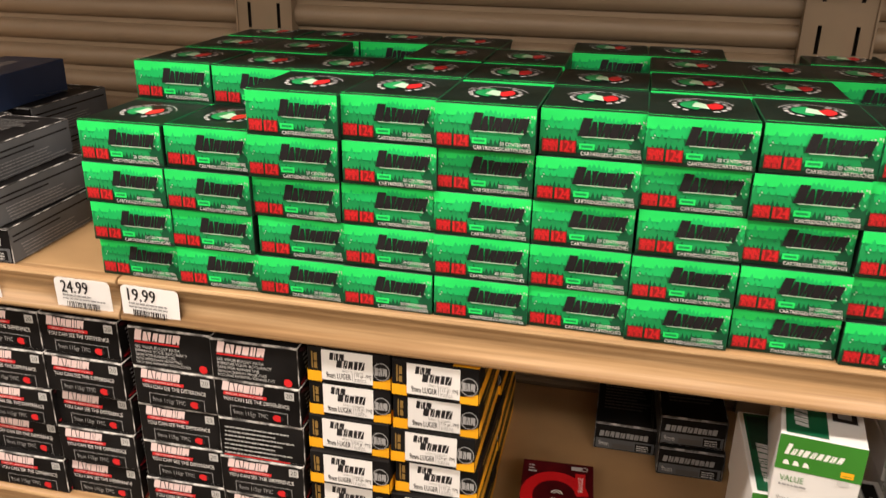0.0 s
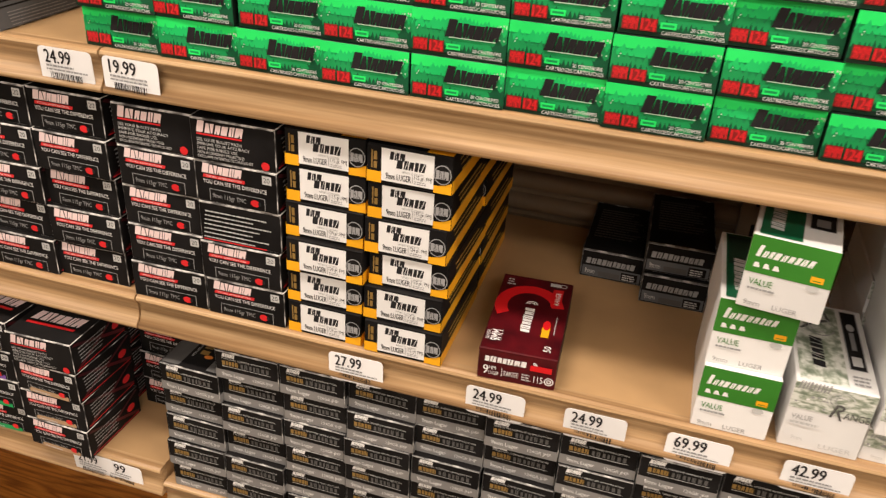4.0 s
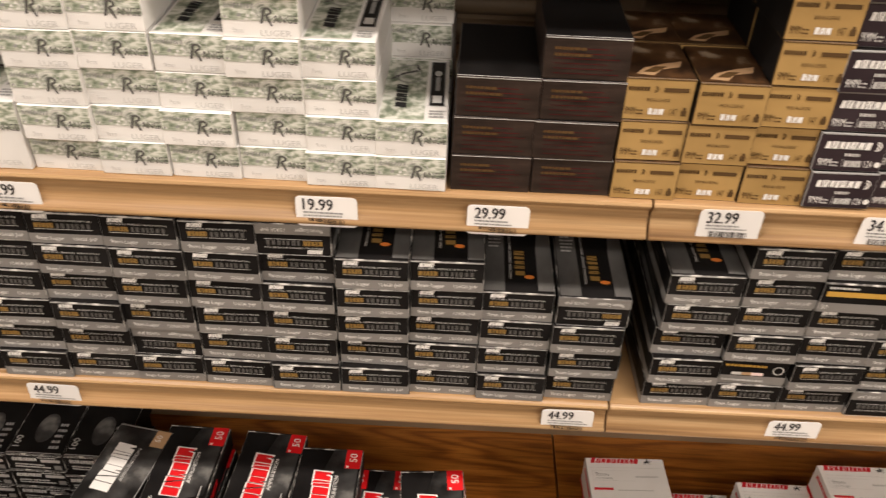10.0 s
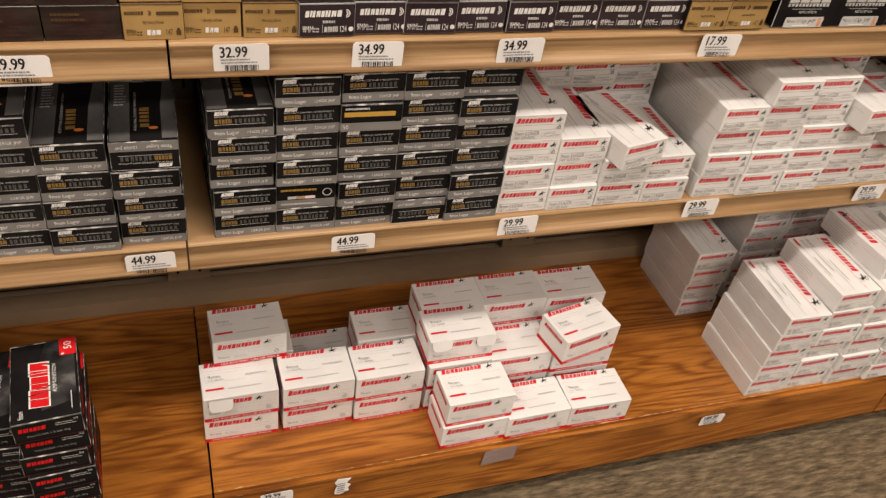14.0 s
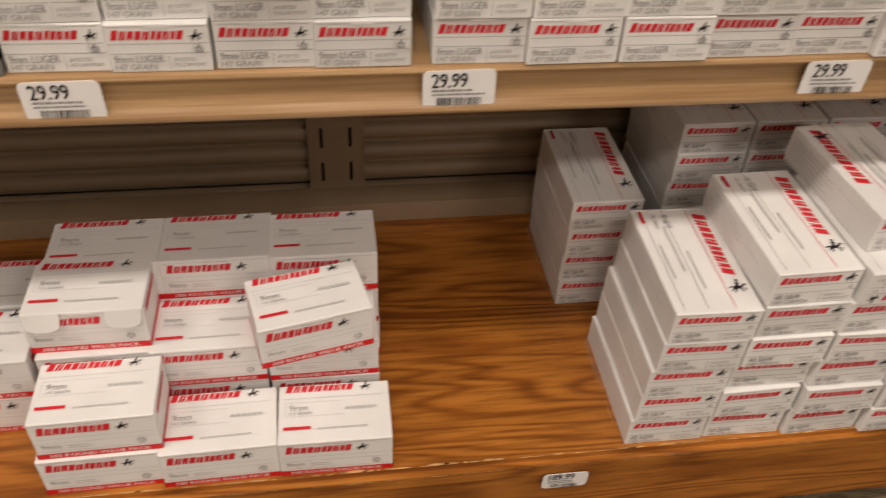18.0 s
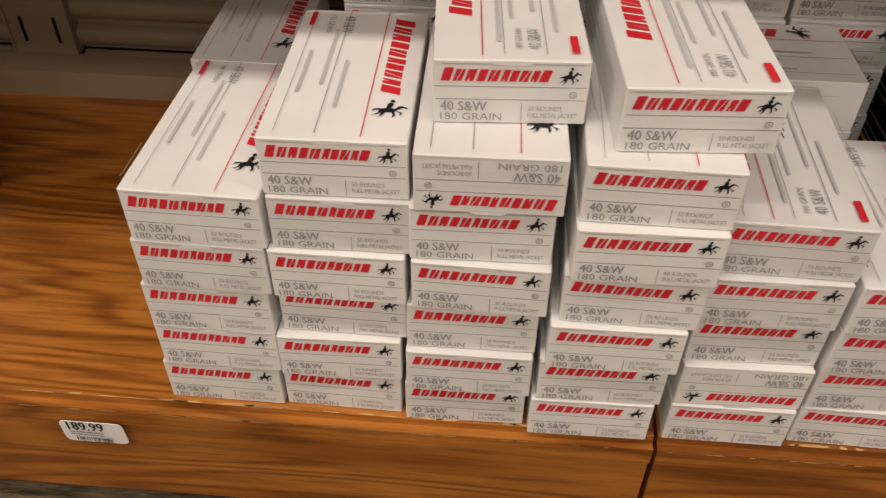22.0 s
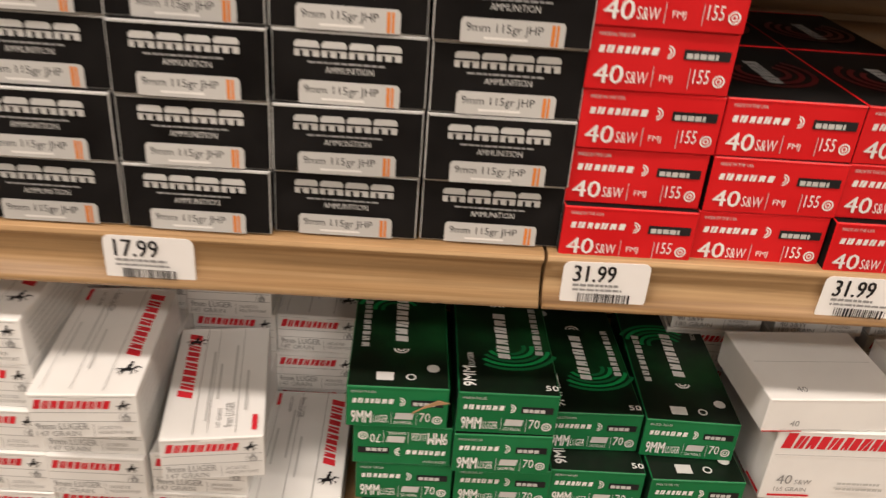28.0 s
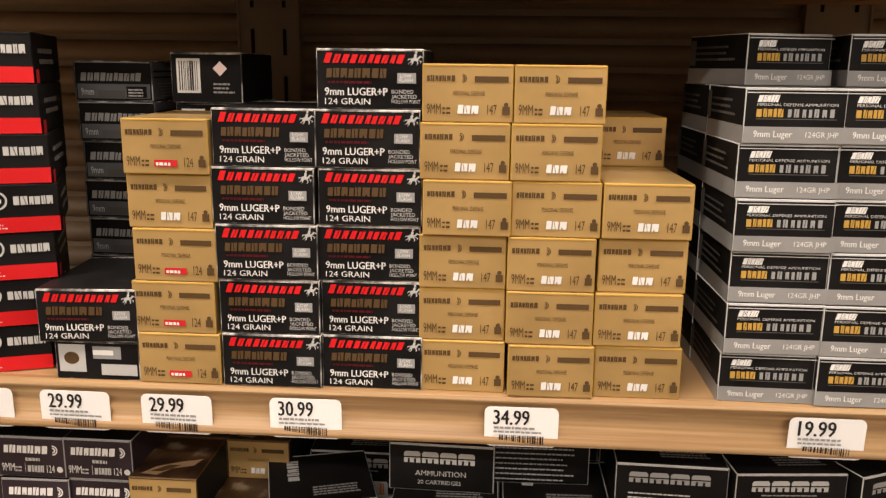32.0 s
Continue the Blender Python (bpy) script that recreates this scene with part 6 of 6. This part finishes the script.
# ---- price tags ----
def price_tag(x, z, price, y=0.0005, seed=0, size=(0.055, 0.032), label="white shelf price tag with barcode"):
    w, h = size
    bm = bmesh.new()
    c = 0.0045
    pts = []
    for cx, cz, a0 in ((w - c, c, 270), (w - c, h - c, 0), (c, h - c, 90), (c, c, 180)):
        pts += [(cx + c * math.cos(radians(a0 + a)), cz + c * math.sin(radians(a0 + a))) for a in (0, 30, 60, 90)]
    f0 = [bm.verts.new((px, -0.0005, pz)) for px, pz in pts]
    f1 = [bm.verts.new((px, 0, pz)) for px, pz in pts]
    bm.faces.new(f0)
    bm.faces.new(f1[::-1])
    for i in range(len(pts)):
        j = (i + 1) % len(pts)
        bm.faces.new((f0[j], f0[i], f1[i], f1[j]))
    ob = new("price_tag", bm_mesh("price_tag", bm, M_TAG))
    rnd = random.Random(seed + int(x * 1000))
    ob.matrix_world = pose(x, y - 0.001, z - h, rnd.uniform(1, 3), rnd.uniform(-1.2, 1.2), 0)
    tagged(ob, label, "price tag", "price tags")
    k = w / 0.055
    s = Sheet(w * 1000, h * 1000)
    s.text(price, 6.5 * k, 18.0 * k, 11.8 * k, M_INK, (26.5 if len(price) < 6 else 31) * k, bold=0.55)
    s.bars(7 * k, 14.5 * k, 44 * k, 17.5 * k, 1, M_GREYINK, seed, 0.6).bars(7 * k, 11.5 * k, 50 * k, 14 * k, 1, M_GREYINK, seed + 1, 0.6)
    s.barcode(11 * k, 3.5 * k, 44 * k, 10.0 * k, M_INK, seed)
    p = part("tag_print", s.mesh("tag_print", "front", (0, 0, 0)), ob)
    p.location = (0, -0.0005, 0)
    return ob


for n, (x, p) in enumerate(((-0.275, "14.99"), (0.212, "27.99"), (0.348, "24.99"), (0.439, "24.99"), (0.528, "69.99"), (0.624, "42.99"), (0.907, "19.99"), (1.059, "29.99"), (1.262, "32.99"), (1.402, "34.99"), (1.565, "34.99"), (1.825, "17.99"), (2.168, "17.99"), (2.452, "31.99"), (2.618, "31.99"), (2.70, "34.99"))):
    price_tag(x, Z2 - (0.003 if x > 1.2 else 0.0095), p, seed=n)
for n, (x, p) in enumerate(((0.048, "44.99"), (0.601, "44.99"), (1.151, "44.99"), (1.390, "44.99"), (1.611, "29.99"), (1.893, "29.99"), (2.195, "29.99"), (2.346, "27.99"), (2.510, "27.99"), (2.636, "52.99"))):
    price_tag(x, Z1 - (0.008 if x < 1.5 else 0.003), p, seed=20 + n)
price_tag(-0.118, Z1A - 0.004, "21.99", seed=41)
price_tag(-0.082, Z1A - 0.006, "3.99", seed=42, y=0.0015)
for n, (x, p) in enumerate(((-0.175, "23.99"), (-0.062, "24.99"), (0.003, "19.99"), (0.673, "20.99"), (0.810, "24.99"))):
    price_tag(x, Z3 - 0.004, p, seed=50 + n)
for n, (x, p) in enumerate(((1.66, "29.99"), (1.737, "29.99"), (1.817, "29.99"), (1.917, "30.99"), (2.080, "34.99"), (2.302, "19.99"), (2.435, "22.99"))):
    price_tag(x, Z3C - 0.008, p, y=Y3C + 0.0005, seed=60 + n)
for n, (x, z, p) in enumerate(((1.285, 0.103, "39.99"), (2.012, 0.098, "189.99"), (2.60, 0.085, "29.99"))):
    price_tag(x, z, p, y=-0.0905, seed=70 + n, size=(0.046, 0.025))


# ---- scraps and worn bits ----
def scrap(name, pts, mat, label, category, loc, turn=0.0, tilt=0.0, print_bars=False):
    """A scrap of card or film with a little thickness, its outline given in millimetres."""
    bm = bmesh.new()
    f0 = [bm.verts.new((x / 1000, 0, z / 1000)) for x, z in pts]
    f1 = [bm.verts.new((x / 1000, 0.0006, z / 1000)) for x, z in pts]
    bm.faces.new(f0)
    bm.faces.new(f1[::-1])
    for k in range(len(pts)):
        q = (k + 1) % len(pts)
        bm.faces.new((f0[q], f0[k], f1[k], f1[q]))
    ob = tagged(new(name, bm_mesh(name, bm, mat)), label, category)
    ob.matrix_world = pose(*loc, tilt, 0, turn)
    if print_bars:
        s = Sheet(22, 36)
        s.bars(4, 6, 18, 30, 5, M_GREYINK, 4, 0.5)
        p = part("scrap_print", s.mesh("scrap_print", "front", (0.0, 0, 0)), ob)
        p.location = (0, -0.0002, 0)
    return ob


M_FILM = paper("dull_plastic_film", (0.30, 0.23, 0.21), 0.22, 0.12)
scrap("empty_tag_holder", [(0, 6), (55, 10), (57, 42), (4, 40)], M_FILM, "empty clear plastic tag holder on the deck front", "tag holder", (1.619, -0.0912, 0.068))
scrap("empty_tag_holder", [(0, 6), (52, 8), (55, 38), (2, 40)], M_FILM, "empty clear plastic tag holder on the deck front", "tag holder", (1.122, -0.0912, 0.066))
scrap("torn_tag", [(0, 2), (8, 0), (22, 6), (20, 14), (24, 20), (18, 26), (24, 36), (4, 38), (0, 30), (4, 22), (1, 12)], M_TAG, "torn remains of a white price tag", "torn tag", (1.391, -0.0912, 0.068), print_bars=True)
scrap("torn_tag", [(0, 0), (10, 2), (14, 8), (8, 12), (1, 9)], M_TAG, "torn remains of a white price tag", "torn tag", (1.147, -0.0912, 0.012))
scrap("peeling_rail_end", [(0, 3), (15, 0), (18, 17), (11, 12), (6, 13)], M_BOARD, "peeling split end of the price rail", "rail end", (2.398, -0.006, Z1 - 0.041), tilt=-8)
for x, y, z, a in ((1.228, -0.0055, DECK + V + 0.026, 0), ):
    scrap("open_flap", [(0, 8), (3, 2), (10, 0), (24, 0), (31, 3), (33, 10), (33, 20), (0, 20)], M_WHITE, "loose white tuck flap of an opened carton", "carton flap", (x, y, z), a, -12)
for x in (1.549, 1.618):
    scrap("open_flap", [(0, 8), (3, 2), (10, 0), (22, 0), (29, 3), (31, 10), (31, 18), (0, 18)], M_WHITE, "loose white tuck flap of an opened carton", "carton flap", (x, 0.001, DECK + 2 * V + 0.032), 0, -14)
scrap("torn_patch", [(0, 0), (7, 5), (17, 9), (26, 11), (18, 13), (8, 7), (1, 2)], M_KRAFT, "torn kraft patch on the corner of a green carton", "torn card", (2.363, 0.0012, 0.6165))
